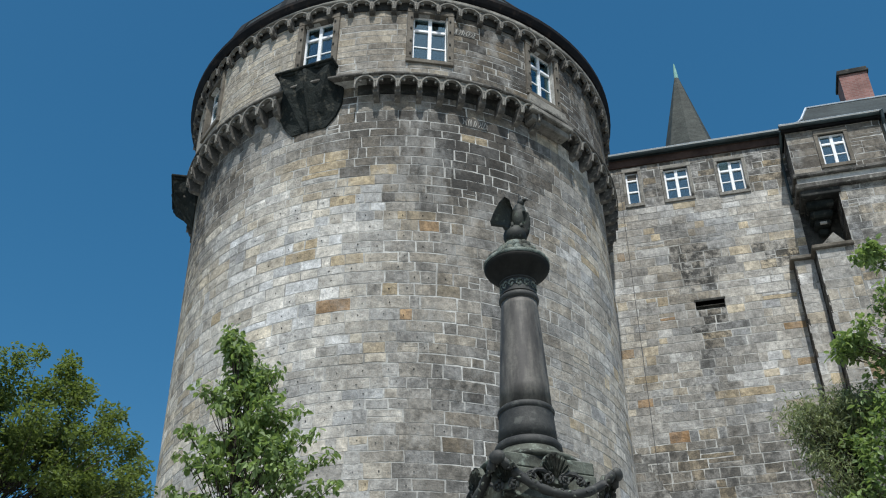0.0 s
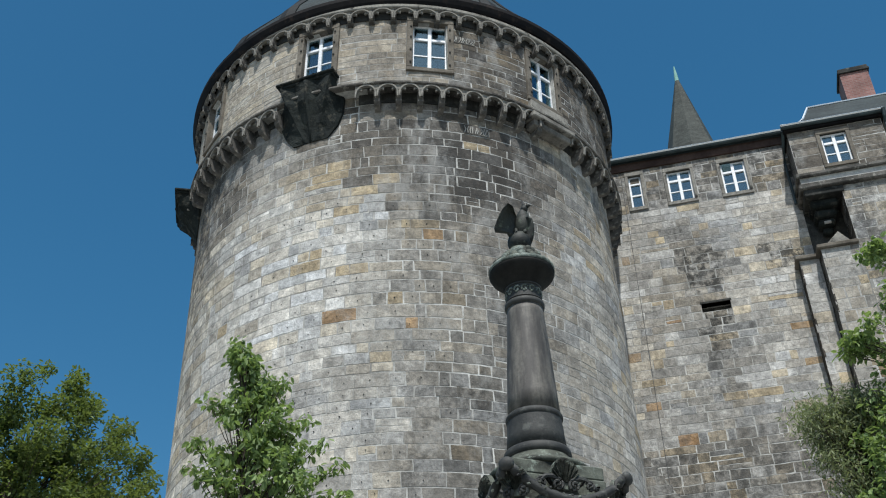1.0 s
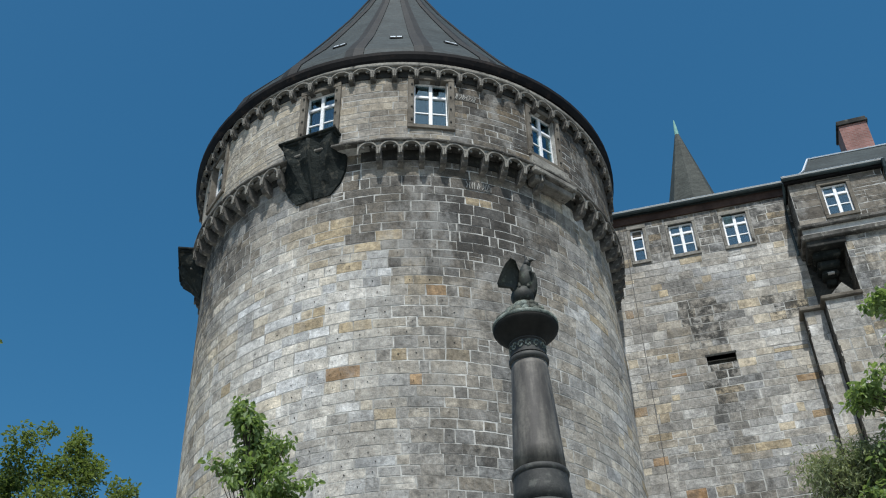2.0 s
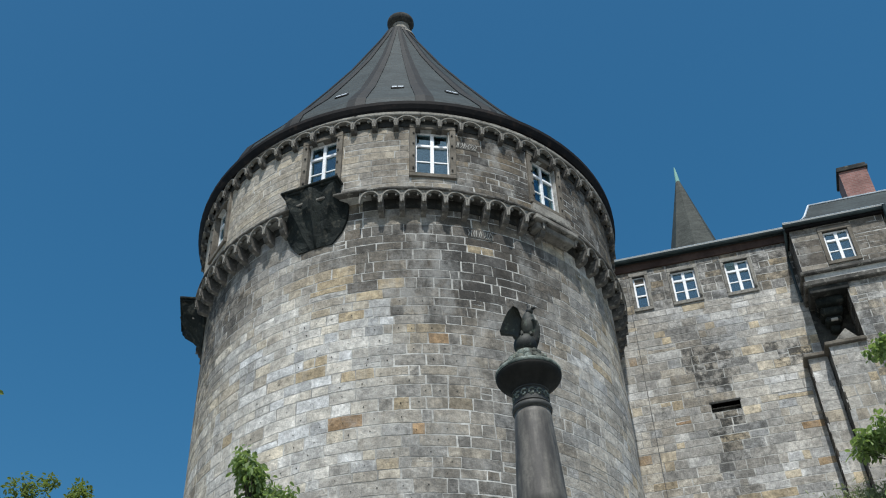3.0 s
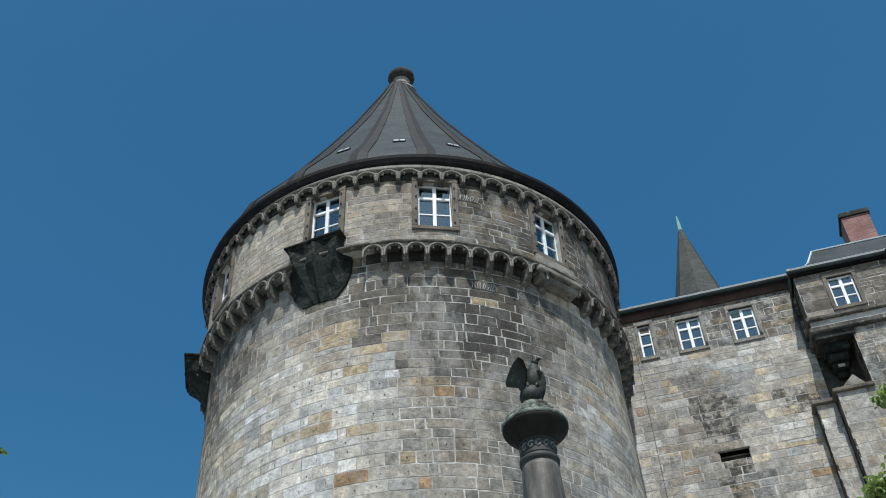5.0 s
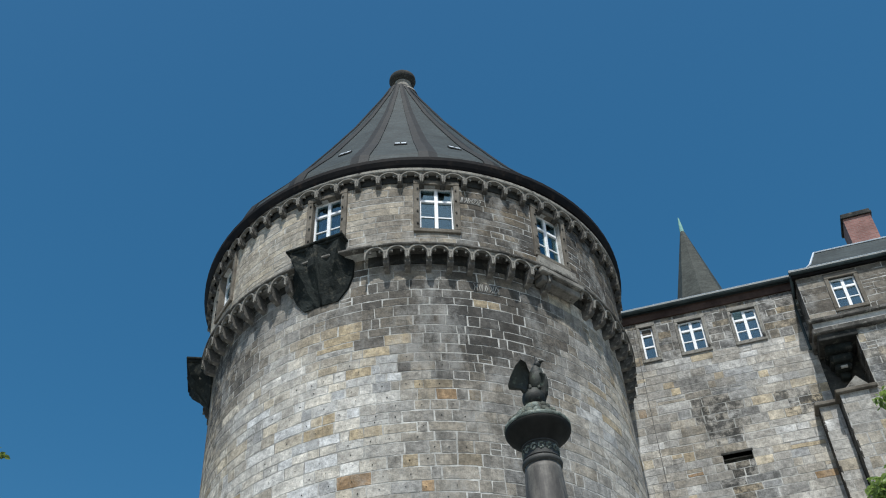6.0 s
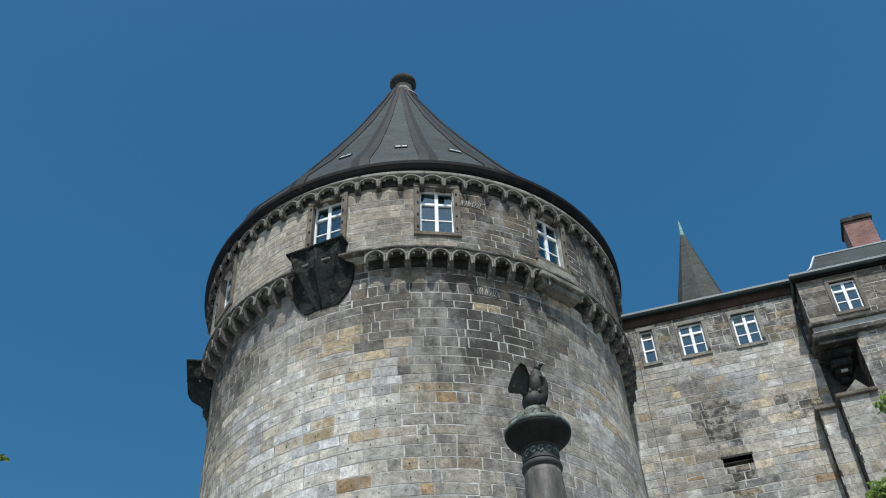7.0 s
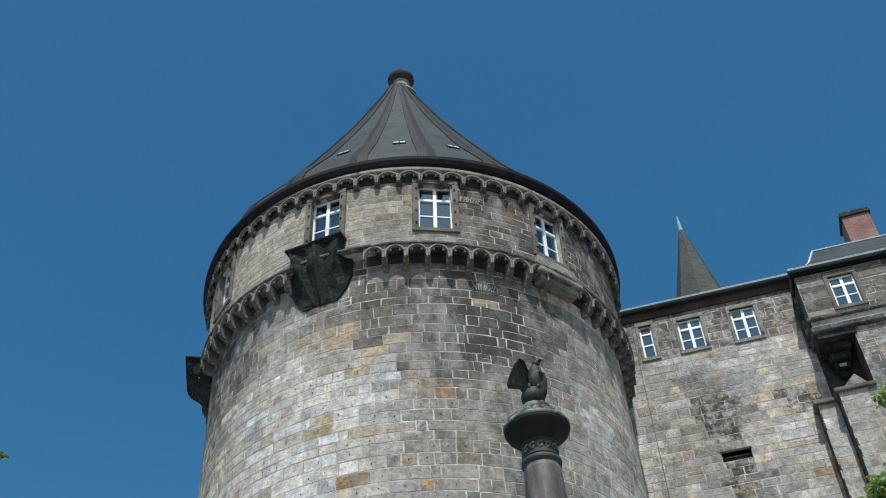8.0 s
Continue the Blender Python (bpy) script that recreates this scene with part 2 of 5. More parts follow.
LEAF_OAK = leaf_material("oak leaf", (0.036, 0.062, 0.018), (0.120, 0.165, 0.045), (0.18, 0.24, 0.045))
LEAF_YOUNG = leaf_material("pear leaf", (0.068, 0.112, 0.040), (0.190, 0.262, 0.095), (0.27, 0.38, 0.09))
LEAF_GREY = leaf_material("grey-green willow leaf", (0.13, 0.155, 0.075), (0.26, 0.29, 0.16), (0.26, 0.31, 0.11))
gm, gn, gl, gp = nodes_of("window glass")
see, shine, both = gn.new("ShaderNodeBsdfTransparent"), gn.new("ShaderNodeBsdfGlossy"), gn.new("ShaderNodeMixShader")
see.inputs["Color"].default_value = (0.62, 0.70, 0.74, 1)
shine.inputs["Roughness"].default_value, shine.inputs["Color"].default_value = 0.03, (0.40, 0.62, 0.68, 1)
both.inputs[0].default_value = 0.24
gl.new(see.outputs[0], both.inputs[1]), gl.new(shine.outputs[0], both.inputs[2])
gl.new(both.outputs[0], gn["Material Output"].inputs["Surface"])
GLASS = gm
CURTAIN = plain("pale curtain cloth", (0.42, 0.55, 0.55), (0.62, 0.68, 0.66), 6.0, 0.9)


# ---------------------------------------------------------------- mesh helpers
def part(name, bm, material, parent=None, label="", smooth=False):
    """Links a bmesh as one mesh object, under a thing where one is given."""
    me = bpy.data.meshes.new(name)
    bmesh.ops.recalc_face_normals(bm, faces=bm.faces)
    if smooth:
        for f in bm.faces:
            f.smooth = True
    bm.to_mesh(me)
    bm.free()
    me.materials.append(material)
    ob = new(name, me)
    if parent:
        ob.parent = parent
    return tagged(ob, label)


def empty(name, m, label, category, group="", kind=""):
    ob = new(name)
    ob.empty_display_size = 0.1
    ob.matrix_world = m
    return tagged(ob, label, category, group, kind)


def box(bm, x0, x1, y0, y1, z0, z1, bevel=0.0, m=None):
    vs = [bm.verts.new((x, y, z)) for x in (x0, x1) for y in (y0, y1) for z in (z0, z1)]
    fs = [bm.faces.new([vs[i] for i in q]) for q in ((0, 1, 3, 2), (4, 6, 7, 5), (0, 4, 5, 1), (2, 3, 7, 6), (0, 2, 6, 4), (1, 5, 7, 3))]
    out = vs
    if bevel:
        es = list({e for f in fs for e in f.edges})
        r = bmesh.ops.bevel(bm, geom=es, offset=bevel, segments=1, affect="EDGES", clamp_overlap=True)
        out = list({v for f in r["faces"] for v in f.verts} | {v for v in vs if v.is_valid})
    if m is not None:
        bmesh.ops.transform(bm, matrix=m, verts=[v for v in out if v.is_valid])
    return bm


def boxes(*rows, bevel=0.0):
    bm = bmesh.new()
    for r in rows:
        box(bm, *r, bevel=bevel)
    return bm


def lathe(profile, steps=48, centre=(0, 0), a0=0.0, a1=2 * math.pi):
    """A turned solid; profile rows are radius and height, from bottom to top."""
    bm = bmesh.new()
    closed = a1 - a0 > 6.28
    n = steps if closed else steps + 1
    rings = [[bm.verts.new((centre[0] + r * math.sin(a0 + (a1 - a0) * i / steps), centre[1] - r * math.cos(a0 + (a1 - a0) * i / steps), z)) for i in range(n)] for r, z in profile]
    for lo, hi in zip(rings, rings[1:]):
        for i in range(steps):
            j = (i + 1) % n
            bm.faces.new((lo[i], lo[j], hi[j], hi[i]))
    if closed:
        bm.faces.new(rings[-1])
        bm.faces.new(rings[0][::-1])
    return bm


def tube(bm, points, radii, sides=8):
    """A tapered tube along points, closed at its ends."""
    points = [Vector(p) for p in points]
    rings = []
    for i, p in enumerate(points):
        way = (points[min(i + 1, len(points) - 1)] - points[max(i - 1, 0)]).normalized()
        u = way.orthogonal().normalized()
        v = way.cross(u)
        rings.append([bm.verts.new(p + (u * math.cos(2 * math.pi * k / sides) + v * math.sin(2 * math.pi * k / sides)) * radii[i]) for k in range(sides)])
    for lo, hi in zip(rings, rings[1:]):
        for k in range(sides):
            bm.faces.new((lo[k], lo[(k + 1) % sides], hi[(k + 1) % sides], hi[k]))
    bm.faces.new(rings[0][::-1])
    bm.faces.new(rings[-1])
    return bm


def prism(outline, depth, m=None):
    """An outline in x and z, given depth from y = 0 to y = -depth."""
    bm = bmesh.new()
    f = [bm.verts.new((x, -depth, z)) for x, z in outline]
    b = [bm.verts.new((x, 0, z)) for x, z in outline]
    bm.faces.new(f)
    bm.faces.new(b[::-1])
    for i in range(len(f)):
        j = (i + 1) % len(f)
        bm.faces.new((f[i], b[i], b[j], f[j]))
    if m is not None:
        bmesh.ops.transform(bm, matrix=m, verts=bm.verts)
    return bm


def merge(*bms):
    out = bmesh.new()
    for b in bms:
        me = bpy.data.meshes.new("tmp")
        b.to_mesh(me)
        b.free()
        out.from_mesh(me)
        bpy.data.meshes.remove(me)
    return out


def shell(us, zs, place, holes, thick):
    """A wall of real thickness over a grid of u and z, left open where a hole lies."""
    us = sorted(set([round(u, 4) for u in us] + [round(h[i], 4) for h in holes for i in (0, 1)]))
    zs = sorted(set([round(z, 4) for z in zs] + [round(h[i], 4) for h in holes for i in (2, 3)]))
    bm = bmesh.new()
    out = {(i, j): bm.verts.new(place(u, z, 0)) for i, u in enumerate(us) for j, z in enumerate(zs)}
    inn = {(i, j): bm.verts.new(place(u, z, -thick)) for i, u in enumerate(us) for j, z in enumerate(zs)}
    solid = set()
    for i in range(len(us) - 1):
        for j in range(len(zs) - 1):
            u, z = (us[i] + us[i + 1]) / 2, (zs[j] + zs[j + 1]) / 2
            if not any(h[0] < u < h[1] and h[2] < z < h[3] for h in holes):
                solid.add((i, j))
    for i, j in solid:
        c = ((i, j), (i + 1, j), (i + 1, j + 1), (i, j + 1))
        bm.faces.new([out[k] for k in c])
        bm.faces.new([inn[k] for k in reversed(c)])
        for side, (p, q) in (((i, j - 1), (c[0], c[1])), ((i + 1, j), (c[1], c[2])), ((i, j + 1), (c[2], c[3])), ((i - 1, j), (c[3], c[0]))):
            if side not in solid:
                bm.faces.new((out[p], inn[p], inn[q], out[q]))
    loose = [v for v in bm.verts if not v.link_faces]
    bmesh.ops.delete(bm, geom=loose, context="VERTS")
    return bm


class Masonry:
    """Blocks laid in courses; each is one closed stone with a chamfered, slightly uneven face."""

    def __init__(self, place, tone):
        self.place, self.tone, self.blocks = place, tone, []

    def lay(self, u0, u1, z0, z1, course, length, holes=(), joint=0.026, seed=1, vary=0.2):
        rng = random.Random(seed)
        z = z0
        while z < z1 - 0.05:
            h = min(course * rng.uniform(1 - vary, 1 + vary), z1 - z)
            if z1 - (z + h) < course * 0.4:
                h = z1 - z
            u = u0 - rng.uniform(0, length)
            while u < u1:
                w = length * rng.choice((0.5, 0.65, 0.8, 0.95, 1.1, 1.3, 1.6, 1.9)) * rng.uniform(0.9, 1.1)
                if rng.random() < 0.05 and h > 0.26:      # two thin stones in place of one
                    k = h * rng.uniform(0.4, 0.6)
                    self.cut(max(u, u0), min(u + w, u1), z, z + k, list(holes), joint, rng)
                    self.cut(max(u, u0), min(u + w, u1), z + k, z + h, list(holes), joint, rng)
                else:
                    self.cut(max(u, u0), min(u + w, u1), z, z + h, list(holes), joint, rng)
                u += w
            z += h
        return self

    def cut(self, u0, u1, z0, z1, holes, joint, rng):
        if u1 - u0 < 0.07 or z1 - z0 < 0.05:
            return
        for k, h in enumerate(holes):
            if u0 < h[1] - 0.01 and u1 > h[0] + 0.01 and z0 < h[3] - 0.01 and z1 > h[2] + 0.01:
                rest = holes[k + 1:]
                self.cut(u0, min(u1, h[0]), z0, z1, rest, joint, rng)
                self.cut(max(u0, h[1]), u1, z0, z1, rest, joint, rng)
                self.cut(max(u0, h[0]), min(u1, h[1]), z0, min(z1, h[2]), rest, joint, rng)
                self.cut(max(u0, h[0]), min(u1, h[1]), max(z0, h[3]), z1, rest, joint, rng)
                return
        j = joint * rng.uniform(0.35, 1.25)
        a, b, c, d = u0 + j * 0.65, u1 - j * 0.65, z0 + j / 2, z1 - j / 2
        proud, ch = rng.uniform(0.0035, 0.0065), min(0.004, (d - c) / 5)
        wob = [(rng.uniform(-0.016, 0.016), rng.uniform(-0.013, 0.013), rng.uniform(-0.0015, 0.0015)) for _ in range(4)]
        seg = max(2, math.ceil((b - a) / 0.16))
        vs = []
        for i in range(seg + 1):
            k = i / seg
            wx = [wob[0][q] * (1 - k) + wob[1][q] * k for q in range(3)]
            wy = [wob[3][q] * (1 - k) + wob[2][q] * k for q in range(3)]
            wx[1], wy[1] = wx[1] + rng.uniform(-0.007, 0.009), wy[1] + rng.uniform(-0.011, 0.006)      # chipped arrises
            u, ui = a + (b - a) * k, a + ch + (b - a - 2 * ch) * k
            vs += [self.place(u, c, -0.05), self.place(u + wx[0], c + wx[1], proud - ch), self.place(ui + wx[0], c + ch + wx[1], proud + wx[2]),
                   self.place(ui + wy[0], d - ch + wy[1], proud + wy[2]), self.place(u + wy[0], d + wy[1], proud - ch), self.place(u, d, -0.05)]
        t, wm, *soil = self.tone((u0 + u1) / 2, (z0 + z1) / 2, rng)
        self.blocks.append(((u0 + u1) / 2, (z0 + z1) / 2, vs, t, wm, soil[0] if soil else 0.0))

    @staticmethod
    def faces(count):
        seg = count // 6 - 1
        out = [(6 * i + r, 6 * i + 6 + r, 6 * i + 7 + r, 6 * i + 1 + r) for i in range(seg) for r in range(5)]
        k = 6 * seg
        return out + [(0, 1, 4, 5), (1, 2, 3, 4), (k + 5, k + 4, k + 1, k), (k + 4, k + 3, k + 2, k + 1)]

    def mesh(self, name, blocks):
        verts, faces, tones, warms, soils = [], [], [], [], []
        for _, _, vs, t, w, soil in blocks:
            k = len(verts)
            verts += [tuple(v) for v in vs]
            fs = self.faces(len(vs))
            faces += [tuple(i + k for i in f) for f in fs]
            tones += [t] * len(fs)
            warms += [w] * len(fs)
            soils += [soil] * len(fs)
        me = bpy.data.meshes.new(name)
        me.from_pydata(verts, [], faces)
        me.attributes.new("tone", "FLOAT", "FACE").data.foreach_set("value", tones)
        me.attributes.new("warm", "FLOAT", "FACE").data.foreach_set("value", warms)
        me.attributes.new("soil", "FLOAT", "FACE").data.foreach_set("value", soils)
        me.materials.append(STONE)
        return me

    def build(self, parent, single=None, limit=290):
        """Stones within the single stretch become parts of their own, the rest one joined part."""
        picked = [b for b in self.blocks if single and single[0] < b[0] < single[1] and single[2] < b[1] < single[3]][:limit]
        chosen = {id(b) for b in picked}
        rest = [b for b in self.blocks if id(b) not in chosen]
        for b in picked:
            new("stone_block", self.mesh("stone_block", [b])).parent = parent
        if rest:
            ob = new("masonry", self.mesh("masonry", rest))
            ob.parent = parent
            tagged(ob, kind="stuff")


def clamp(v, lo=0.0, hi=1.0):
    return max(lo, min(hi, v))


def step(v, a, b):
    t = clamp((v - a) / (b - a))
    return t * t * (3 - 2 * t)

# ================================================================ setting
# unseen ground, kept pale so that it throws fill light on the soffits
g = bmesh.new()
bmesh.ops.create_grid(g, x_segments=60, y_segments=60, size=400)
for v in g.verts:
    v.co.z = 0.15 * noise.noise(v.co * 0.05) - 0.1
tagged(part("ground", g, BOUNCE_GROUND), "unseen ground, made pale to bounce fill light upwards", "ground", kind="structure")

# ================================================================ round tower
AX, AY = -1.156, 27.976
R_LOW, R_DRUM, R_EAVE = 6.35, 6.60, 6.80
Z_GALLERY, Z_DRUM, Z_TOP = 21.30, 22.30, 25.45


def on_tower(angle, r, z):
    """A point of the tower by degrees from its front (right is plus), radius and height."""
    a = radians(angle)
    return Vector((AX + r * math.sin(a), AY - r * math.cos(a), z))


def facing(angle, r, z):
    """Pose on the tower's face: x along the wall, -y outward."""
    p = on_tower(angle, r, z)
    return pose(p.x, p.y, p.z, 0, 0, angle)


def low_place(u, z, o):
    return on_tower(math.degrees(u / R_LOW), R_LOW + o, z)


def drum_place(u, z, o):
    return on_tower(math.degrees(u / R_DRUM), R_DRUM + o, z)


# single ochre and rust-coloured stones that stand out: degrees, height, lightness, warmth
RUSTY = ((8.9, 17.64, 0.60, 0.87), (-18.0, 17.21, 0.66, 0.70), (2.6, 15.03, 0.66, 0.72), (-12.6, 15.46, 0.66, 0.80), (-6.9, 19.42, 0.64, 0.60), (23.1, 17.45, 0.54, 0.72), (-16.6, 19.96, 0.64, 0.58), (-8.0, 14.55, 0.86, 0.45))

# more stones that stand out, by degrees and height
OCHRE_STONES = ((-12.6, 19.85), (-5.3, 18.93), (-1.1, 19.37), (-11.2, 18.32), (2.7, 17.95), (-19.8, 17.09), (-9.9, 16.59), (-1.1, 15.71), (-42.4, 16.16), (20.1, 20.47), (-15.1, 19.5), (1.4, 14.96))
RUST_STONES = ((-12.1, 15.5), (1.5, 15.1), (8.6, 17.71))
PALE_STONES = ((-30.4, 17.29), (-40.1, 18.17), (-36.6, 17.28), (-24.8, 17.23), (-17.6, 16.69), (-11.1, 17.34), (-8.2, 16.05), (-23.9, 15.28), (-30.5, 15.28), (-20.1, 15.23), (-18.0, 16.08), (-3.6, 18.09))
DARK_STONES = ((-11.4, 20.17), (-6.2, 20.49), (-5.2, 20.03), (7.2, 19.25), (-7.6, 19.22), (0.5, 18.44), (0.9, 20.39))


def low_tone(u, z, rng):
    """Lightness and warmth of a stone of the shaft: pale at the left, darker to the right and below the gallery."""
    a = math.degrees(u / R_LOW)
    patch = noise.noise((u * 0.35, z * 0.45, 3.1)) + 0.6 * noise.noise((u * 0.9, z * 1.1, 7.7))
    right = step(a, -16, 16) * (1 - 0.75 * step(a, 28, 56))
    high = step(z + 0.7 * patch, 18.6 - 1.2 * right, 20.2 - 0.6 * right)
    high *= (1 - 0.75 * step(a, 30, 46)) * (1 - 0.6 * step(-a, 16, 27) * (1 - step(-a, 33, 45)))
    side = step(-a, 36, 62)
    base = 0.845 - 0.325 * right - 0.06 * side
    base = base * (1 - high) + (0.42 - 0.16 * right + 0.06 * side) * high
    base += 0.24 * step(z, 21.25, 21.4) * step(a, -10, -6)
    base += 0.08 * patch + rng.gauss(0, 0.05)
    if rng.random() < 0.16 * (1 - right) * (1 - high):
        base += 0.12
    warm = clamp(0.19 + 0.20 * side + 0.10 * high + rng.gauss(0, 0.09) + 0.10 * patch, 0, 0.55)
    k = rng.random()
    if k < 0.07:
        warm = rng.uniform(0.40, 0.66)
        base -= 0.04
    elif k > 0.95:
        base -= 0.12
    elif k < 0.068:
        warm, base = rng.uniform(0.76, 0.86), 0.60
    for ra, rz, t, w in RUSTY:
        if abs(a - ra) < 2.4 and abs(z - rz) < 0.15:
            base, warm = t, w
    for stones, t, w in ((OCHRE_STONES, 0.66, 0.70), (RUST_STONES, 0.60, 0.87), (PALE_STONES, 0.97, 0.02), (DARK_STONES, 0.33, 0.25)):
        if any(abs(a - ra) < 2.1 and abs(z - rz) < 0.15 for ra, rz in stones):
            base, warm = t + rng.gauss(0, 0.02), w
    return clamp(base, 0.16, 0.99), warm, clamp(0.45 * right * (1 - 0.5 * high) + 0.8 * side * step(z, 14, 19) + 0.3 * high)


def drum_tone(u, z, rng):
    a = math.degrees(u / R_DRUM)
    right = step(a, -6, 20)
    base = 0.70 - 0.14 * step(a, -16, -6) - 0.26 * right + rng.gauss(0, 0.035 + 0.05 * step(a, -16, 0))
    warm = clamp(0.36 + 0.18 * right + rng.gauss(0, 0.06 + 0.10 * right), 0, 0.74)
    return clamp(base, 0.15, 0.9), warm, 0.55 * right


tower = empty("round_tower", pose(0, 0, 0), "massive round sandstone castle tower with conical slate roof", "castle tower")
# windows: angle, half width, sill height, head height
TOWER_WINDOWS = [(-19.0, 0.46, 23.12, 24.82), (8.7, 0.49, 23.0, 24.78), (39.5, 0.48, 22.84, 24.66), (-56.5, 0.47, 23.20, 24.85)]
SETTLED = 1.6      # degrees by which the gallery has sunk to one side
SURROUND = 0.17
drum_holes = [(radians(a) * R_DRUM - w, radians(a) * R_DRUM + w, z0, z1) for a, w, z0, z1 in TOWER_WINDOWS]
drum_cut = [(h[0] - SURROUND + 0.03, h[1] + SURROUND - 0.03, h[2] - 0.11, h[3] + 0.13) for h in drum_holes]
full = [radians(a) * R_LOW for a in range(-180, 181)]
part("wall_core", shell(full, [-0.5, 5, 10, 15, 20, 22.36], lambda u, z, o: low_place(u, z, o - 0.001), [], 1.6), MORTAR, tower)
full = [radians(a) * R_DRUM for a in range(-180, 181)]
part("drum_core", shell(full, [Z_DRUM, 23.5, Z_TOP], lambda u, z, o: drum_place(u, z, o - 0.001), drum_holes, 0.55), MORTAR, tower)


def window(name, m, w, h, surround, label, group, wide=SURROUND, d=0.14, flap_open=False):
    """A cross window with a stone surround, white sashes and single panes; x is across, -y outward, z up from the sill."""
    ob = empty(name, m, label, "window", group)
    if surround:
        for s in (-1, 1):
            x0, x1 = sorted((s * w, s * (w + wide)))
            bm = boxes((x0, x1, -0.05, 0.40, 0.0, h), bevel=0.012)
            part("jamb", bm, surround, ob)
        part("lintel", boxes((-w - wide, w + wide, -0.055, 0.40, h, h + 0.16), bevel=0.012), surround, ob)
        part("sill", boxes((-w - wide, w + wide, -0.055, 0.40, -0.14, 0.0), bevel=0.014), surround, ob)
    bar = 0.058
    fr = boxes((-w, -w + bar, d, d + 0.09, 0, h), (w - bar, w, d, d + 0.09, 0, h), (-w + bar, w - bar, d, d + 0.09, 0, bar), (-w + bar, w - bar, d, d + 0.09, h - bar, h))
    sash = part("window_frame", fr, WHITE, ob)
    tz = h * 0.70
    if w < 0.3:       # a narrow light with a shut upper flap
        part("flap", boxes((-w + bar, w - bar, d, d + 0.06, h * 0.80, h - bar), bevel=0.01), JAMB, ob, "brown upper flap")
        for z in (h * 0.76, h * 0.40):
            part("glazing_bar", boxes((-w + bar, w - bar, d - 0.01, d + 0.06, z - 0.03, z + 0.03)), WHITE, sash)
        for z0, z1 in ((bar, h * 0.40 - 0.03), (h * 0.40 + 0.03, h * 0.76 - 0.03)):
            part("pane", boxes((-w + bar, w - bar, d + 0.035, d + 0.043, z0, z1)), GLASS, sash)
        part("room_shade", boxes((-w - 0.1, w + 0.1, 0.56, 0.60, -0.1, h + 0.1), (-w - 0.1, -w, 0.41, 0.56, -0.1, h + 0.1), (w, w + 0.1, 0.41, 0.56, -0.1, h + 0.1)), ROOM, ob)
        return ob
    part("mullion", boxes((-0.052, 0.052, d - 0.015, d + 0.075, bar, h - bar), bevel=0.008), WHITE, sash)
    for s in (-1, 1):
        xa, xb = sorted((s * 0.054, s * (w - bar)))
        part("transom", boxes((xa, xb, d - 0.02, d + 0.075, tz - 0.045, tz + 0.045), bevel=0.008), WHITE, sash)
        part("glazing_bar", boxes((xa, xb, d + 0.01, d + 0.06, tz * 0.5 - 0.018, tz * 0.5 + 0.018)), WHITE, sash)
        for z0, z1 in ((bar, tz * 0.5 - 0.018), (tz * 0.5 + 0.018, tz - 0.045), (tz + 0.045, h - bar)):
            tilt = random.uniform(-0.004, 0.004)
            bm = boxes((xa, xb, d + 0.035 + tilt, d + 0.043 + tilt, z0, z1))
            pane = part("pane", bm, GLASS, sash)
            if flap_open and s < 0 and z1 > tz + 0.1:      # the upper light hangs inwards
                pane.matrix_basis = pose(0, d, z0) @ pose(0, 0, 0, 28) @ pose(0, -d, -z0)
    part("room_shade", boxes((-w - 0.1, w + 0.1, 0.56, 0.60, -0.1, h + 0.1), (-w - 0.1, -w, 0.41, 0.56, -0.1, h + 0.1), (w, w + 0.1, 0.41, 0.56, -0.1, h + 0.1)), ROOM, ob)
    return ob


def drape(width, height, seed):
    """A hanging cloth with soft folds."""
    bm = bmesh.new()
    cols = [[bm.verts.new((width * i / 14, 0.02 * math.sin(i * 1.7 + seed) + y, z)) for z, y in ((0, 0), (height * 0.6, 0.004), (height, 0))] for i in range(15)]
    for p, q in zip(cols, cols[1:]):
        for k in range(2):
            bm.faces.new((p[k], q[k], q[k + 1], p[k + 1]))
    bmesh.ops.solidify(bm, geom=bm.faces[:], thickness=0.006)
    return bm


for a, w, z0, z1 in TOWER_WINDOWS:
    win = window("tower_window", facing(a, R_DRUM, z0) @ pose(0, 0, 0, 0, SETTLED, 0), w, z1 - z0, JAMB, "white six-pane casement window in brown stone surround", "tower windows")
    for sx in (-1, 1):
        for z in (0.12, 0.62, 1.10, 1.52):
            x = sx * (w + 0.055)
            part("hinge_pin", boxes((x - 0.025, x + 0.025, -0.085, -0.04, z, z + 0.06), bevel=0.008), SOOT_SHADE, win)
    if a == -19.0:
        part("curtain", drape(0.30, 0.75, 1), CURTAIN, win, "pale blue-green curtain").matrix_basis = pose(0.12, 0.26, 0.05)
        part("curtain", drape(0.14, 0.35, 2), CURTAIN, win, "pale blue-green curtain").matrix_basis = pose(-0.30, 0.26, 0.05)


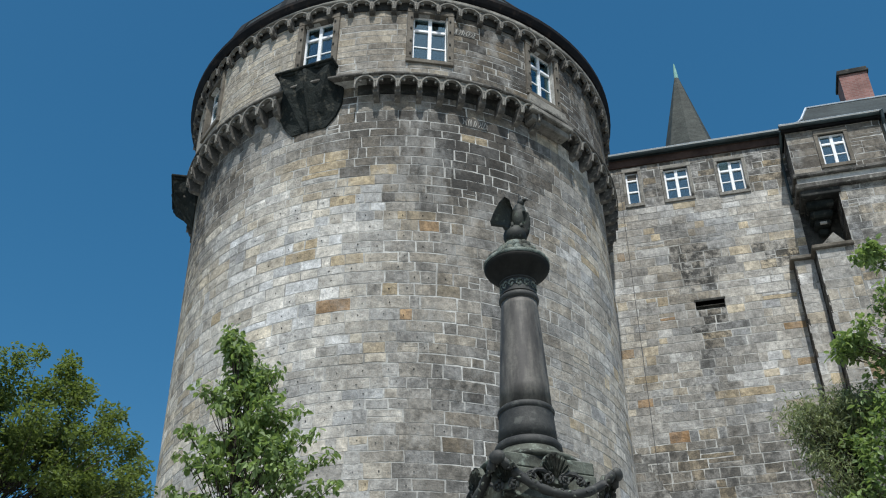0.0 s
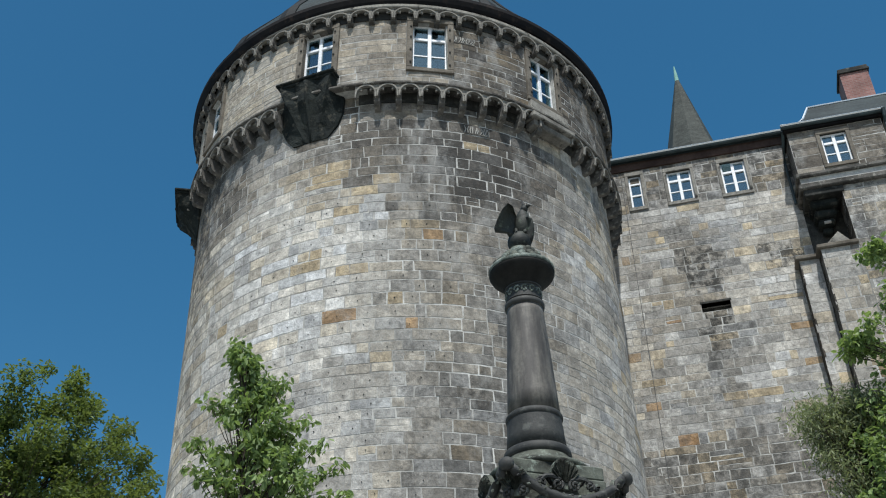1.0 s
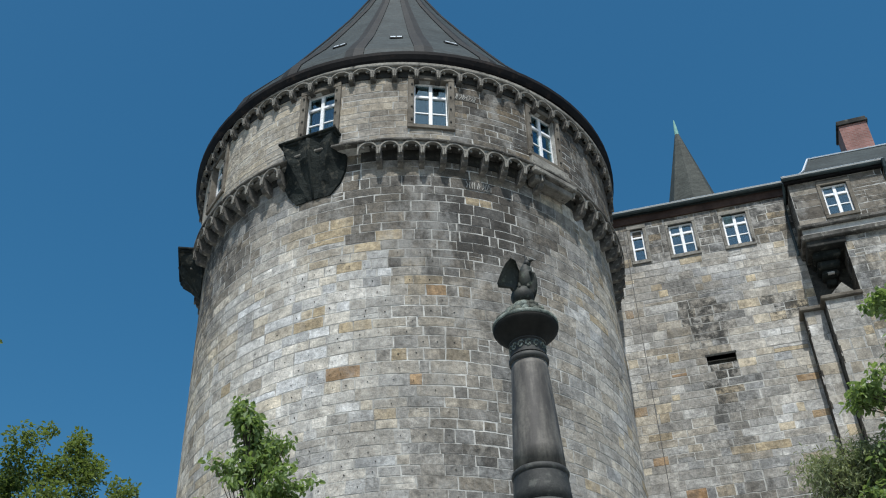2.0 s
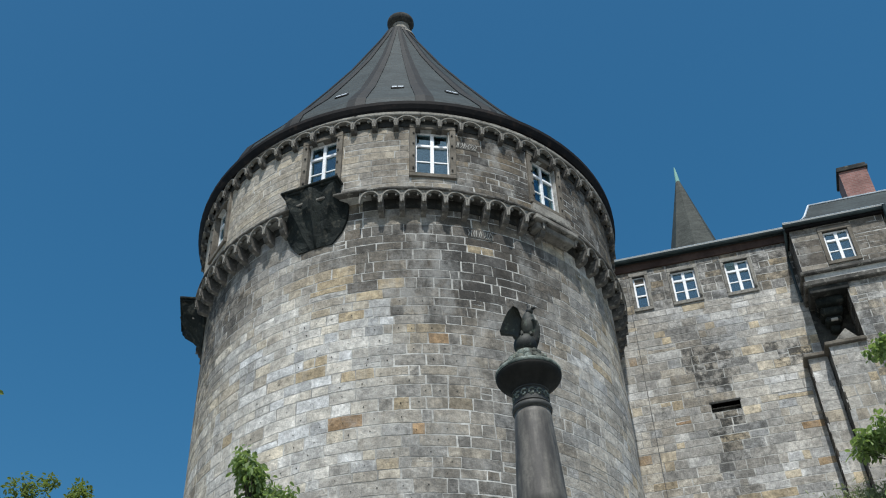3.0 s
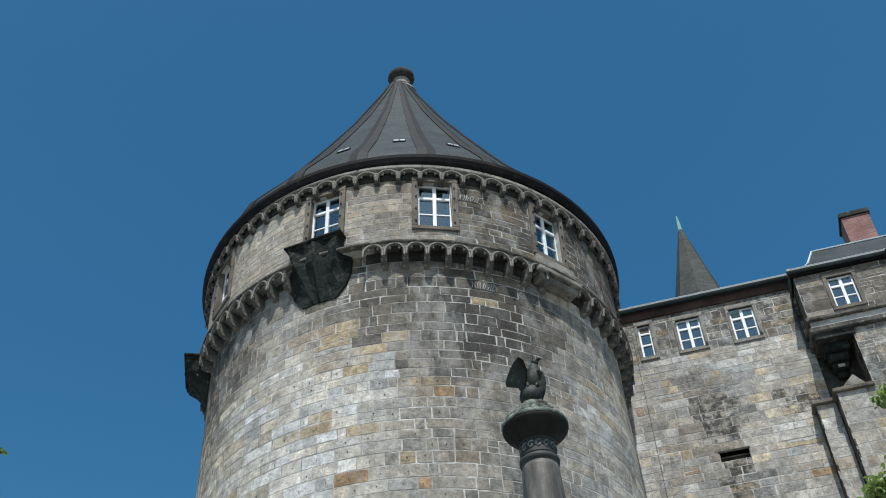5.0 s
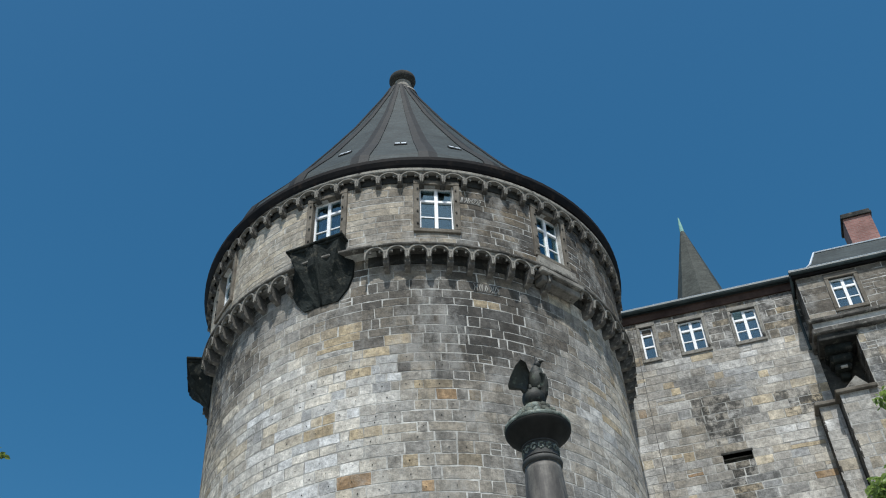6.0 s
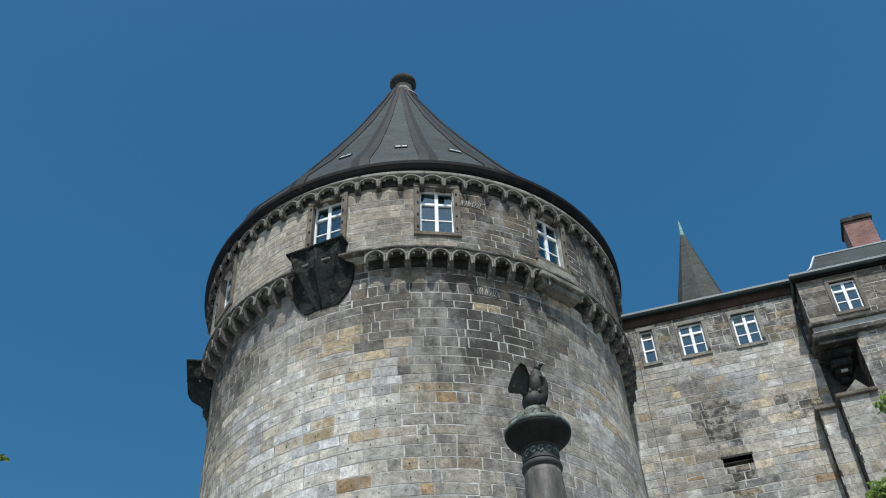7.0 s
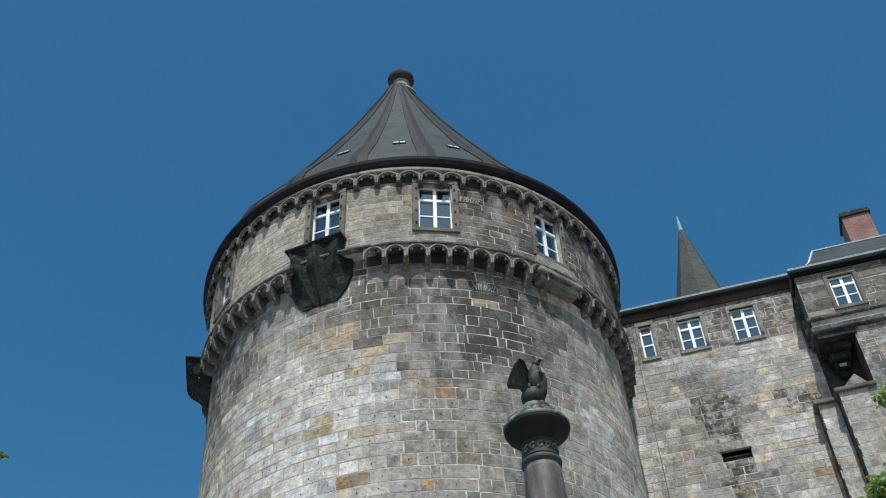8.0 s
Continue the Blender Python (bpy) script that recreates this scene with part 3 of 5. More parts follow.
# corbel tables: an arch stone with a trefoil opening on a stepped bracket
def arch_outline(w, h, spring, n=24):
    """Outline of one arch stone, wide w and high h, with a cusped round opening below."""
    leg = 0.045
    r = w / 2 - leg
    o = [(-w / 2, h), (-w / 2, spring - 0.02), (-w / 2 + leg, spring - 0.02)]
    for i in range(n + 1):
        t = math.pi - math.pi * i / n
        cusp = 1 - 0.42 * (math.exp(-((t - 0.85) / 0.15) ** 2) + math.exp(-((t - math.pi + 0.85) / 0.15) ** 2))
        o.append((r * math.cos(t) * cusp, spring + (h - spring - 0.05) * math.sin(t) * cusp))
    o += [(w / 2 - leg, spring - 0.02), (w / 2, spring - 0.02), (w / 2, h)]
    return o


def rib_outline(w, h, spring, n=14):
    """Outline of the slender arch rib that stands in front of the spandrel."""
    ro, ri = w / 2 - 0.004, w / 2 - 0.046
    rise = (h - spring - 0.008) / ro
    out = [(ro * math.cos(math.pi - math.pi * i / n), spring + rise * ro * math.sin(math.pi * i / n)) for i in range(n + 1)]
    inn = [(ri * math.cos(math.pi * i / n), spring + rise * ri * math.sin(math.pi * i / n)) for i in range(n + 1)]
    return [(-ro, spring - 0.13)] + out + [(ro, spring - 0.13), (ri, spring - 0.13)] + inn + [(-ri, spring - 0.13)]


def corbel_table(name, count, phase, r_wall, r_front, z0, h, spring, material, drop, skip, cornice):
    """A ring of arch ribs on brackets, with cusped stones set back behind them and black panels painting the shade
    between.
    """
    table = empty(name, pose(AX, AY, z0) @ pose(0, 0, 0, 0, SETTLED, 0) @ pose(-AX, -AY, -z0), "carved stone arch frieze running round the tower", "frieze", "arch friezes")
    w = 2 * math.pi * r_front / count * 0.998
    d = r_front - r_wall
    prof = [(0.0, 0.12), (-0.01, -0.02), (0.02, -0.09), (0.07, -0.14), (0.08, -0.15 - drop * 0.4), (0.15, -0.15 - drop * 0.75), (d + 0.05, -0.15 - drop), (d + 0.05, 0.12)]
    bk = prism([(x, z + spring) for x, z in prof], 0.15, Matrix.Rotation(radians(90), 4, "Z"))
    bmesh.ops.translate(bk, verts=bk.verts, vec=(-0.075, 0, 0))
    # hollow: a flat black panel that paints the shade inside each arch
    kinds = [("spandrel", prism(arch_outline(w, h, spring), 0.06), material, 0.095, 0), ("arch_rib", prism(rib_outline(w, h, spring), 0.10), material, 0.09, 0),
             ("hollow", boxes((-w * 0.44, w * 0.44, -0.03, 0.05, spring - 0.02, h - 0.02)), SOOT_SHADE, d - 0.005, 0), ("bracket", bk, SOOTY, 0.0, 180 / count)]
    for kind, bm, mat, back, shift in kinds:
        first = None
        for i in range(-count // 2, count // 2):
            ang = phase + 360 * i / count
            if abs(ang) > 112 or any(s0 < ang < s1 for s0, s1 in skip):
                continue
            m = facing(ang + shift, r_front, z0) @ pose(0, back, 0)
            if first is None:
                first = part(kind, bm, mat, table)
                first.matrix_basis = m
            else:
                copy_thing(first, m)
    part("cornice", lathe(cornice, 144, (AX, AY)), SOOTY if z0 < 23 else material, table)
    return table


corbel_table("lower_frieze", 72, 8.65, R_LOW, 6.76, 21.46, 0.84, 0.50, TRIM, 0.20, [(-29.5, -11.0), (34, 46), (-90, -72)],
             [(6.3, 22.28), (6.77, 22.28), (6.80, 22.30), (6.80, 22.35), (6.72, 22.40), (6.60, 22.44), (6.3, 22.44)])
corbel_table("upper_frieze", 68, 8.1, R_DRUM, 6.80, 24.78, 0.42, 0.13, TRIM, 0.06, [],
             [(6.3, 25.19), (6.81, 25.19), (6.83, 25.22), (6.83, 25.31), (6.3, 25.31)])

# roof
Z_EAVE, Z_APEX = 25.50, 37.75
ROOF_LEAN = -0.19      # the old roof sits a little off the tower's axis
roof = empty("tower_roof", pose(ROOF_LEAN, 0, 0), "steep conical grey slate roof with darker hips", "roof")
part("eave_ring", lathe([(6.2, 25.32), (6.82, 25.32), (6.87, 25.40), (6.93, 25.54), (6.93, 25.66), (6.8, 25.72), (6.2, 25.72)], 96, (AX, AY)), EAVE, roof, "dark boarded eave").matrix_basis = pose(-ROOF_LEAN, 0, 0)
FACETS, TURN0 = 20, -8.6
FACET = 360 / FACETS
ROOF_PROFILE = [(6.70, 25.68), (6.60, 26.05), (6.42, 26.5), (5.78, 27.5), (5.12, 28.5), (4.54, 29.5), (3.42, 31.5), (2.35, 33.5), (1.40, 35.5), (0.92, 36.5), (0.50, 37.5)]
seams = [TURN0 + FACET * i for i in range(FACETS)]
for i, s in enumerate(seams):
    bm = bmesh.new()
    rows = []
    for r, z in ROOF_PROFILE:
        rows.append([bm.verts.new(on_tower(s + FACET * k, r, z)) for k in (0, 1)])
    for lo, hi in zip(rows, rows[1:]):
        bm.faces.new((lo[0], lo[1], hi[1], hi[0]))
    part("roof_facet", bm, SLATE, roof)
    bm = bmesh.new()
    rows = []
    for r, z in ROOF_PROFILE:
        hw = 0.09 + 0.28 * (r / 7)
        row = []
        for da, lift in ((-1, 0.0), (-1, 0.03), (0, 0.04), (1, 0.03), (1, 0.0)):
            a = s + da * math.degrees(hw / r) * 0.8
            rr = r * (math.cos(radians(FACET / 2)) / math.cos(radians(FACET / 2 - min(abs(a - s), FACET / 2))))
            row.append(bm.verts.new(on_tower(a, rr + lift, z + lift * 0.5)))
        rows.append(row)
    for lo, hi in zip(rows, rows[1:]):
        for k in range(4):
            bm.faces.new((lo[k], lo[k + 1], hi[k + 1], hi[k]))
    part("hip_strip", bm, SLATE_DARK, roof, "darker slate hip")
for a in (-17.4, 2.2, 21.0, 46.0):
    hatch = part("roof_hatch", boxes((-0.21, 0.21, -0.015, 0.10, -0.02, 0.28), bevel=0.012), SLATE_DARK, roof, "small lead roof hatch")
    hatch.matrix_basis = facing(a, 5.38, 28.06) @ pose(0, 0, 0, -33)
    glass = part("hatch_pane", boxes((-0.18, -0.02, -0.027, -0.016, 0.03, 0.24), (0.02, 0.18, -0.027, -0.016, 0.03, 0.24)), ZINC, hatch)
finial = empty("roof_finial", pose(-0.08, 0, 0), "stone knob crowning the tower roof", "finial")
part("collar", lathe([(0.62, 37.20), (0.58, 37.33), (0.42, 37.42), (0.36, 37.58), (0.34, 37.92), (0.37, 37.97), (0.36, 38.05)], 32, (AX, AY)), TRIM, finial)
part("knob", lathe([(0.30, 37.98), (0.38, 38.06), (0.50, 38.16), (0.55, 38.28), (0.54, 38.42), (0.44, 38.56), (0.10, 38.60)], 32, (AX, AY)), SOOT_SHADE, finial, "blackened round knob", smooth=True)


def bartizan(angle, label, drop=0.0, tall=1.0, deep=1.0):
    """The foot of a lost stone closet: a thin slab on a fluted console that slopes back into the wall."""
    ob = empty("corbelled_oriel_foot", facing(angle, R_LOW, -drop), label, "stone bracket", "oriel feet")
    slab = boxes((-0.88, 0.88, -0.58 * deep, 0.0, 22.92, 23.0), (-0.83, 0.83, -0.52 * deep, 0.0, 22.84, 22.92), bevel=0.02)
    part("slab", slab, CRUST_SHADE, ob)
    rings = [(22.84, 0.84, 0.76, 0.54), (22.62, 0.90, 0.70, 0.52), (22.25, 0.95, 0.58, 0.46), (21.80, 0.92, 0.42, 0.26), (21.40, 0.78, 0.28, 0.14), (21.05, 0.50, 0.16, 0.04)]
    rings = [(22.84 + (z - 22.84) * tall, w, f, d * deep) for z, w, f, d in rings]
    bm = bmesh.new()
    rows = []
    for z, w, f, d in rings:
        half = [(w, 0.3), (w, -0.02), ((w + f) / 2, -d * 0.45), (f, -d), (f * 0.5, -d * 0.80), (f * 0.14, -d * 0.98)]
        rows.append([bm.verts.new((-x, y, z)) for x, y in half] + [bm.verts.new((x, y, z)) for x, y in reversed(half)])
    for lo, hi in zip(rows, rows[1:]):
        for k in range(len(lo) - 1):
            bm.faces.new((lo[k], lo[k + 1], hi[k + 1], hi[k]))
    bm.faces.new(rows[0])
    bm.faces.new(rows[-1][::-1])
    bmesh.ops.recalc_face_normals(bm, faces=bm.faces)
    bmesh.ops.subdivide_edges(bm, edges=bm.edges[:], cuts=2, use_grid_fill=True)
    for v in bm.verts:
        if v.co.y < 0.1:
            k = noise.noise(v.co * 3.1) * 0.03 + noise.noise(v.co * 9.0) * 0.02
            v.co += Vector((k * 0.5, k, k * 0.4))
    part("body", bm, CRUST_SHADE, ob)
    pts = [(f * 0.05, -d + 0.01, z) for z, w, f, d in rings]
    part("rib", tube(bmesh.new(), pts, [0.07, 0.06, 0.05, 0.045, 0.04, 0.02], 7), CRUST_SHADE, ob, smooth=True)
    return ob


bartizan(-20.6, "soot-black corbelled stone foot below a tower window", 0.06)
bartizan(-79.0, "soot-black corbelled stone foot on the tower flank", 0.32, 0.62, 1.4)
ledge = empty("stone_ledge", facing(40.3, R_LOW, -0.12), "plain pale stone ledge below a tower window", "ledge")
part("slab", boxes((-0.72, 0.72, -0.34, 0.0, 22.42, 22.80), bevel=0.03), TRIM, ledge)
part("moulding", boxes((-0.80, 0.80, -0.48, 0.0, 22.06, 22.24), (-0.70, 0.70, -0.36, 0.0, 21.84, 22.06), bevel=0.03), TRIM, ledge)

# blocks with worn scratched carving
def carved_block(angle, r, z, width, height, count, seed):
    ob = empty("carved_block", facing(angle, r, z), "weathered block with pale carved strokes in the tower wall", "carved stone", "carved blocks")
    part("slab", boxes((-width / 2, width / 2, -0.012, 0.03, 0.0, height), bevel=0.006), SOOTY, ob)
    rng = random.Random(seed)
    for i in range(count):
        x = -width * 0.44 + width * 0.88 * i / (count - 1)
        pts = [(x + rng.uniform(-0.05, 0.0), -0.014, height * 0.12), (x + rng.uniform(-0.02, 0.05), -0.015, height * 0.5), (x + rng.uniform(-0.05, 0.07), -0.014, height * 0.88)]
        part("stroke", tube(bmesh.new(), pts, [0.012, 0.016, 0.010], 5), PALE, ob)


carved_block(20.2, R_LOW + 0.004, 21.02, 0.74, 0.30, 10, 9)
carved_block(17.4, R_DRUM + 0.004, 24.12, 0.62, 0.28, 9, 12)

# ================================================================ curtain building
P0 = Vector((7.708, 29.088, 0))
WD, WN = Vector((0.9748, -0.2230, 0)), Vector((-0.2230, -0.9748, 0))
W_TURN = math.degrees(math.atan2(WD.y, WD.x))


def wall_place(u, z, o):
    return P0 + WD * u + WN * o + Vector((0, 0, z))


def on_wall(u, z, o=0.0):
    p = wall_place(u, z, o)
    return pose(p.x, p.y, p.z, 0, 0, W_TURN)


def wall_tone(u, z, rng):
    patch = noise.noise((u * 0.4, z * 0.5, 1.3)) + 0.5 * noise.noise((u * 1.1, z * 1.2, 5.0))
    light = step(u, 0.9, 2.0) * step(z, 15.6, 16.8) * (1 - step(z, 23.5, 24.4))
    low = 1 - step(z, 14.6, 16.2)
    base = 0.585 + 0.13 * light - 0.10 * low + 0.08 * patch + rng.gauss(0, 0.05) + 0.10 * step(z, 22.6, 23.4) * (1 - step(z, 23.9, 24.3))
    warm = clamp(0.20 + 0.14 * patch + rng.gauss(0, 0.10), 0, 0.6)
    base += 0.14 * (1 - step(u, -1.75, -1.5)) * step(z, 15.0, 15.4) + 0.07
    soil = 0.22 + 0.8 * step(0.62 - abs(u - 0.80), 0, 0.2) * step(z, 17.6, 18.2) * (1 - step(z, 19.5, 19.9))
    soil += 0.85 * step(1.2 - abs(u - 0.5), 0, 0.8) * step(1.5 - abs(z - 21.2), 0, 0.9)
    soil += 0.9 * step(0.8 - abs(u - 3.0), 0, 0.5) * step(0.8 - abs(z - 21.3), 0, 0.5)
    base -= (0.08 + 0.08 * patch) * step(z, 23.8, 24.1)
    base -= 0.13 * step(u, 4.0, 5.1)
    soil += 0.5 * step(u, 4.8, 5.3)
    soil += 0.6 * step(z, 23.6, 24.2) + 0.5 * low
    k = rng.random()
    if k < 0.09:
        warm = rng.uniform(0.50, 0.70)
        base += 0.03
    elif k < 0.105:
        warm, base = rng.uniform(0.83, 0.92), 0.58
    elif k < 0.18:
        base, warm = base + 0.12, 0.1
    for ru, rz, t, w in ((-1.98, 18.2, 0.58, 0.84), (2.82, 18.59, 0.60, 0.86), (1.19, 20.49, 0.64, 0.74), (3.24, 17.36, 0.66, 0.84), (1.65, 16.64, 0.68, 0.70), (-1.93, 15.63, 0.92, 0.25)):
        if abs(u - ru) < 0.34 and abs(z - rz) < 0.16:
            base, warm = t, w
    return clamp(base, 0.12, 0.95), warm, clamp(soil)


range_house = empty("castle_range", pose(0, 0, 0), "tall weathered sandstone castle building with slate roof", "building")
WALL_WINDOWS = [(-1.07, 0.21, 24.02, 25.36), (0.41, 0.40, 24.0, 25.27), (2.20, 0.40, 23.96, 25.25)]
wall_holes = [(u - w, u + w, z0, z1) for u, w, z0, z1 in WALL_WINDOWS]
NICHE = (0.32, 1.22, 19.58, 19.88)
wall_cut = [(h[0] - 0.11, h[1] + 0.11, h[2] - 0.14, h[3] + 0.16) for h in wall_holes] + [NICHE]
part("wall_core", shell([-6, 0, 9], [-0.5, 12, 25.9], lambda u, z, o: wall_place(u, z, o - 0.001), wall_holes + [NICHE], 0.6), MORTAR, range_house)
for (u, w, z0, z1) in WALL_WINDOWS:
    window("range_window", on_wall(u, z0), w, z1 - z0, TRIM, "small white casement window in brown stone surround", "range windows", wide=0.11, d=0.06, flap_open=u > 2)
# the back of the slot is black: its depth shade as colour
part("niche_back", boxes((-0.46, 0.46, 0.30, 0.36, -0.02, 0.32)), SOOT_SHADE, range_house, "black panel with the slot shade painted on").matrix_basis = on_wall(0.77, 19.58)
part("niche_lintel", boxes((-0.48, 0.48, -0.02, 0.25, 0.30, 0.38), bevel=0.008), SOOT_SHADE, range_house).matrix_basis = on_wall(0.77, 19.58)

# eaves, gutter and roofs of the range
part("eave_board", boxes((-6, 3.98, -0.07, 0.1, 25.60, 25.98)), FASCIA, range_house, "brown eave board").matrix_basis = on_wall(0, 0)
part("gutter", tube(bmesh.new(), [wall_place(u, 26.0, 0.20) for u in (-6, -2, 1, 4.05)], [0.09] * 4, 10), COPPER, range_house, "dark green gutter")


def roof_slab(rows, thick=0.12):
    """A roof sheet through rows of wall coordinates (u, z, o), with thickness."""
    bm = bmesh.new()
    top = [[bm.verts.new(wall_place(u, z, o)) for u, z, o in row] for row in rows]
    low = [[bm.verts.new(wall_place(u, z - thick, o)) for u, z, o in row] for row in rows]
    n = len(rows[0])
    for i in range(len(rows) - 1):
        for k in range(n - 1):
            bm.faces.new((top[i][k], top[i][k + 1], top[i + 1][k + 1], top[i + 1][k]))
            bm.faces.new((low[i][k + 1], low[i][k], low[i + 1][k], low[i + 1][k + 1]))
        bm.faces.new((top[i][0], top[i + 1][0], low[i + 1][0], low[i][0]))
        bm.faces.new((top[i + 1][-1], top[i][-1], low[i][-1], low[i + 1][-1]))
    for k in range(n - 1):
        bm.faces.new((top[0][k + 1], top[0][k], low[0][k], low[0][k + 1]))
        bm.faces.new((top[-1][k], top[-1][k + 1], low[-1][k + 1], low[-1][k]))
    return bm


part("roof_slope", roof_slab([[(-6, 26.0, 0.12), (4.4, 26.0, 0.12)], [(-6, 27.85, -2.0), (4.4, 27.85, -2.0)], [(-6, 26.0, -6), (4.4, 26.0, -6)]]), SLATE, range_house)

# thin pale tube that paints the sky highlight on the gutter's upper edge
part("gutter_highlight", tube(bmesh.new(), [wall_place(u, 26.085, 0.24) for u in (-6, -2, 1, 4.05)], [0.014] * 4, 6), ZINC, range_house, "pale line painting the gutter highlight")

# projecting block, oriel and stepped buttresses
OB = 1.0
block = empty("projecting_block", pose(0, 0, 0), "projecting sandstone block with stone-built oriel above", "building")


def block_front(u, z, o):
    return wall_place(u, z, OB + o)


part("wall_core", boxes((5.16, 10.0, -OB, -0.004, -0.5, 22.78)), MORTAR, block).matrix_basis = on_wall(0, 0)
part("oriel_core", boxes((4.02, 4.98, -OB, 0.3, 22.98, 25.3), (5.79, 6.95, -OB, 0.3, 22.98, 25.3), (4.98, 5.79, -OB, 0.3, 22.98, 23.70), (4.98, 5.79, -OB, 0.3, 24.92, 25.3), (4.02, 6.95, 0.3, 0.9, 22.98, 25.3)), MORTAR, block).matrix_basis = on_wall(0, 0)
for z, o, h in ((22.80, 0.16, 0.20), (23.30, 0.12, 0.14)):
    part("ledge", boxes((3.92, 10.0, -OB - o, 0.0, z, z + h), bevel=0.03), SOOTY, block, "weathered projecting stone ledge").matrix_basis = on_wall(0, 0)
window("oriel_window", on_wall(5.385, 23.70, OB), 0.40, 1.22, JAMB, "white casement window in the stone oriel", "range windows", wide=0.13, d=0.06)
part("eave_board", boxes((3.9, 7.05, -OB - 0.12, 0.3, 25.20, 25.34)), EAVE, block).matrix_basis = on_wall(0, 0)
part("gutter", tube(bmesh.new(), [wall_place(u, 25.36, OB + 0.17) for u in (3.85, 5, 6, 7.1)], [0.085] * 4, 10), COPPER, block, "dark green gutter")
part("gutter_highlight", tube(bmesh.new(), [wall_place(u, 25.44, OB + 0.21) for u in (3.85, 5, 6, 7.1)], [0.014] * 4, 6), ZINC, block, "pale line painting the gutter highlight")
part("downpipe", tube(bmesh.new(), [wall_place(7.05, 25.36, OB + 0.28), wall_place(7.05, 25.1, OB + 0.2), wall_place(7.05, 24.9, OB + 0.08), wall_place(7.05, 22.9, OB + 0.22)], [0.06] * 4, 8), COPPER, block)
part("corner_pipe", tube(bmesh.new(), [wall_place(*p) for p in ((3.9, 25.3, 1.05), (3.88, 25.0, 0.6), (3.86, 24.7, 0.12), (3.86, 23.0, 0.12))], [0.05] * 4, 8), COPPER, block)
part("oriel_roof", roof_slab([[(3.88, 25.40, 1.12), (8.6, 25.40, 1.12)], [(4.45, 25.85, 0.60), (8.6, 25.85, 0.60)], [(4.85, 26.6, -0.1), (8.6, 26.6, -0.1)], [(5.25, 27.72, -0.9), (8.6, 27.72, -0.9)], [(5.25, 27.4, -4), (8.6, 27.4, -4)]], 0.06), SLATE, block)
part("hip_flashing", tube(bmesh.new(), [wall_place(3.88, 25.44, 1.20), wall_place(4.45, 25.88, 0.60), wall_place(4.85, 26.63, -0.1), wall_place(5.25, 27.75, -0.9)], [0.04] * 4, 6), ZINC, block, "pale zinc hip flashing")
part("ridge_flashing", tube(bmesh.new(), [wall_place(5.25, 27.76, -0.9), wall_place(8.6, 27.76, -0.9)], [0.04, 0.04], 6), ZINC, block, "pale zinc ridge flashing")
part("rear_roof", roof_slab([[(7.2, 25.7, 0.4), (12, 25.7, 0.4)], [(7.2, 28.0, -2.0), (12, 28.0, -2.0)], [(7.2, 25.7, -5), (12, 25.7, -5)]], 0.1), SLATE, block)
part("rear_wall", boxes((6.97, 12, -0.4, 0.4, 22.98, 25.68)), TRIM, block).matrix_basis = on_wall(0, 0)
# the recess under the oriel with its bracket, its shade painted in black
part("recess_back", boxes((4.02, 5.16, -0.02, 0.0, 20.7, 22.8)), SOOT_SHADE, block).matrix_basis = on_wall(0, 0)
part("recess_lintel", boxes((4.02, 5.22, -OB - 0.06, -0.02, 22.55, 22.80), bevel=0.02), SOOT_SHADE, block).matrix_basis = on_wall(0, 0)
for z0, z1, hw, o in ((22.28, 22.55, 0.42, 0.82), (22.02, 22.28, 0.34, 0.64), (21.80, 22.02, 0.25, 0.48), (21.58, 21.80, 0.16, 0.30)):
    part("bracket", boxes((4.58 - hw, 4.58 + hw, -o, 0.0, z0, z1), bevel=0.06), CRUST_SHADE, block, "near-black stepped corbel, recess shade painted in").matrix_basis = on_wall(0, 0)
part("bracket_tip", tube(bmesh.new(), [wall_place(4.48, 21.84, 0.50), wall_place(4.68, 21.84, 0.50)], [0.05, 0.05], 8), PALE, block)


def buttress(u0, u1, o, top, label, cap):
    ob = empty("buttress", on_wall(0, 0), label, "buttress", "stepped buttresses")
    part("core", boxes((u0 + 0.012, u1, -o + 0.012, 0.0, -0.5, top)), MORTAR, ob)
    part("coping", boxes((u0 - 0.10, u1 + 0.02, -o - 0.10, 0.0, top, top + 0.14), bevel=0.025), JAMB, ob)
    if cap:
        part("cap", prism([(u0 + 0.15, top + 0.14), (u1 - 0.1, top + 0.14), ((u0 + u1) / 2 + 0.1, top + 0.62)], o - 0.1), TRIM, ob)
    front = Masonry(lambda u, z, k: Vector((u, -o - k + 0.012, z)), wall_tone).lay(u0, u1, 10.0, top, 0.36, 0.55, seed=int(u0 * 10))
    # flank stones near-black: soot together with painted shade of the left face
    side = Masonry(lambda u, z, k: Vector((u0 - k + 0.012, u, z)), lambda u, z, rng: (0.14 + rng.uniform(-0.05, 0.05), 0.35)).lay(-o, 0.0, 10.0, top, 0.36, 0.5, seed=int(u0 * 20))
    front.build(ob, (u0, u1, 12, 30))
    side.build(ob, (-o, 0, 12, 30))
    return ob


buttress(3.43, 4.03, 0.50, 20.58, "slim stepped sandstone buttress with shade painted on its flank", False)
buttress(4.05, 5.16, 1.0, 20.56, "broad sandstone buttress with pointed cap", True)

# chimney
chimney = empty("chimney", pose(15.68, 30.2, 0, 0, 0, -15), "square red brick chimney with dark flanks", "chimney")
part("shaft", boxes((-0.50, 0.50, -0.50, 0.50, 26.0, 30.30)), BRICK, chimney)
part("cap", boxes((-0.57, 0.57, -0.57, 0.57, 30.30, 30.42), bevel=0.02), SOOT_SHADE, chimney, "sooty projecting brick course")
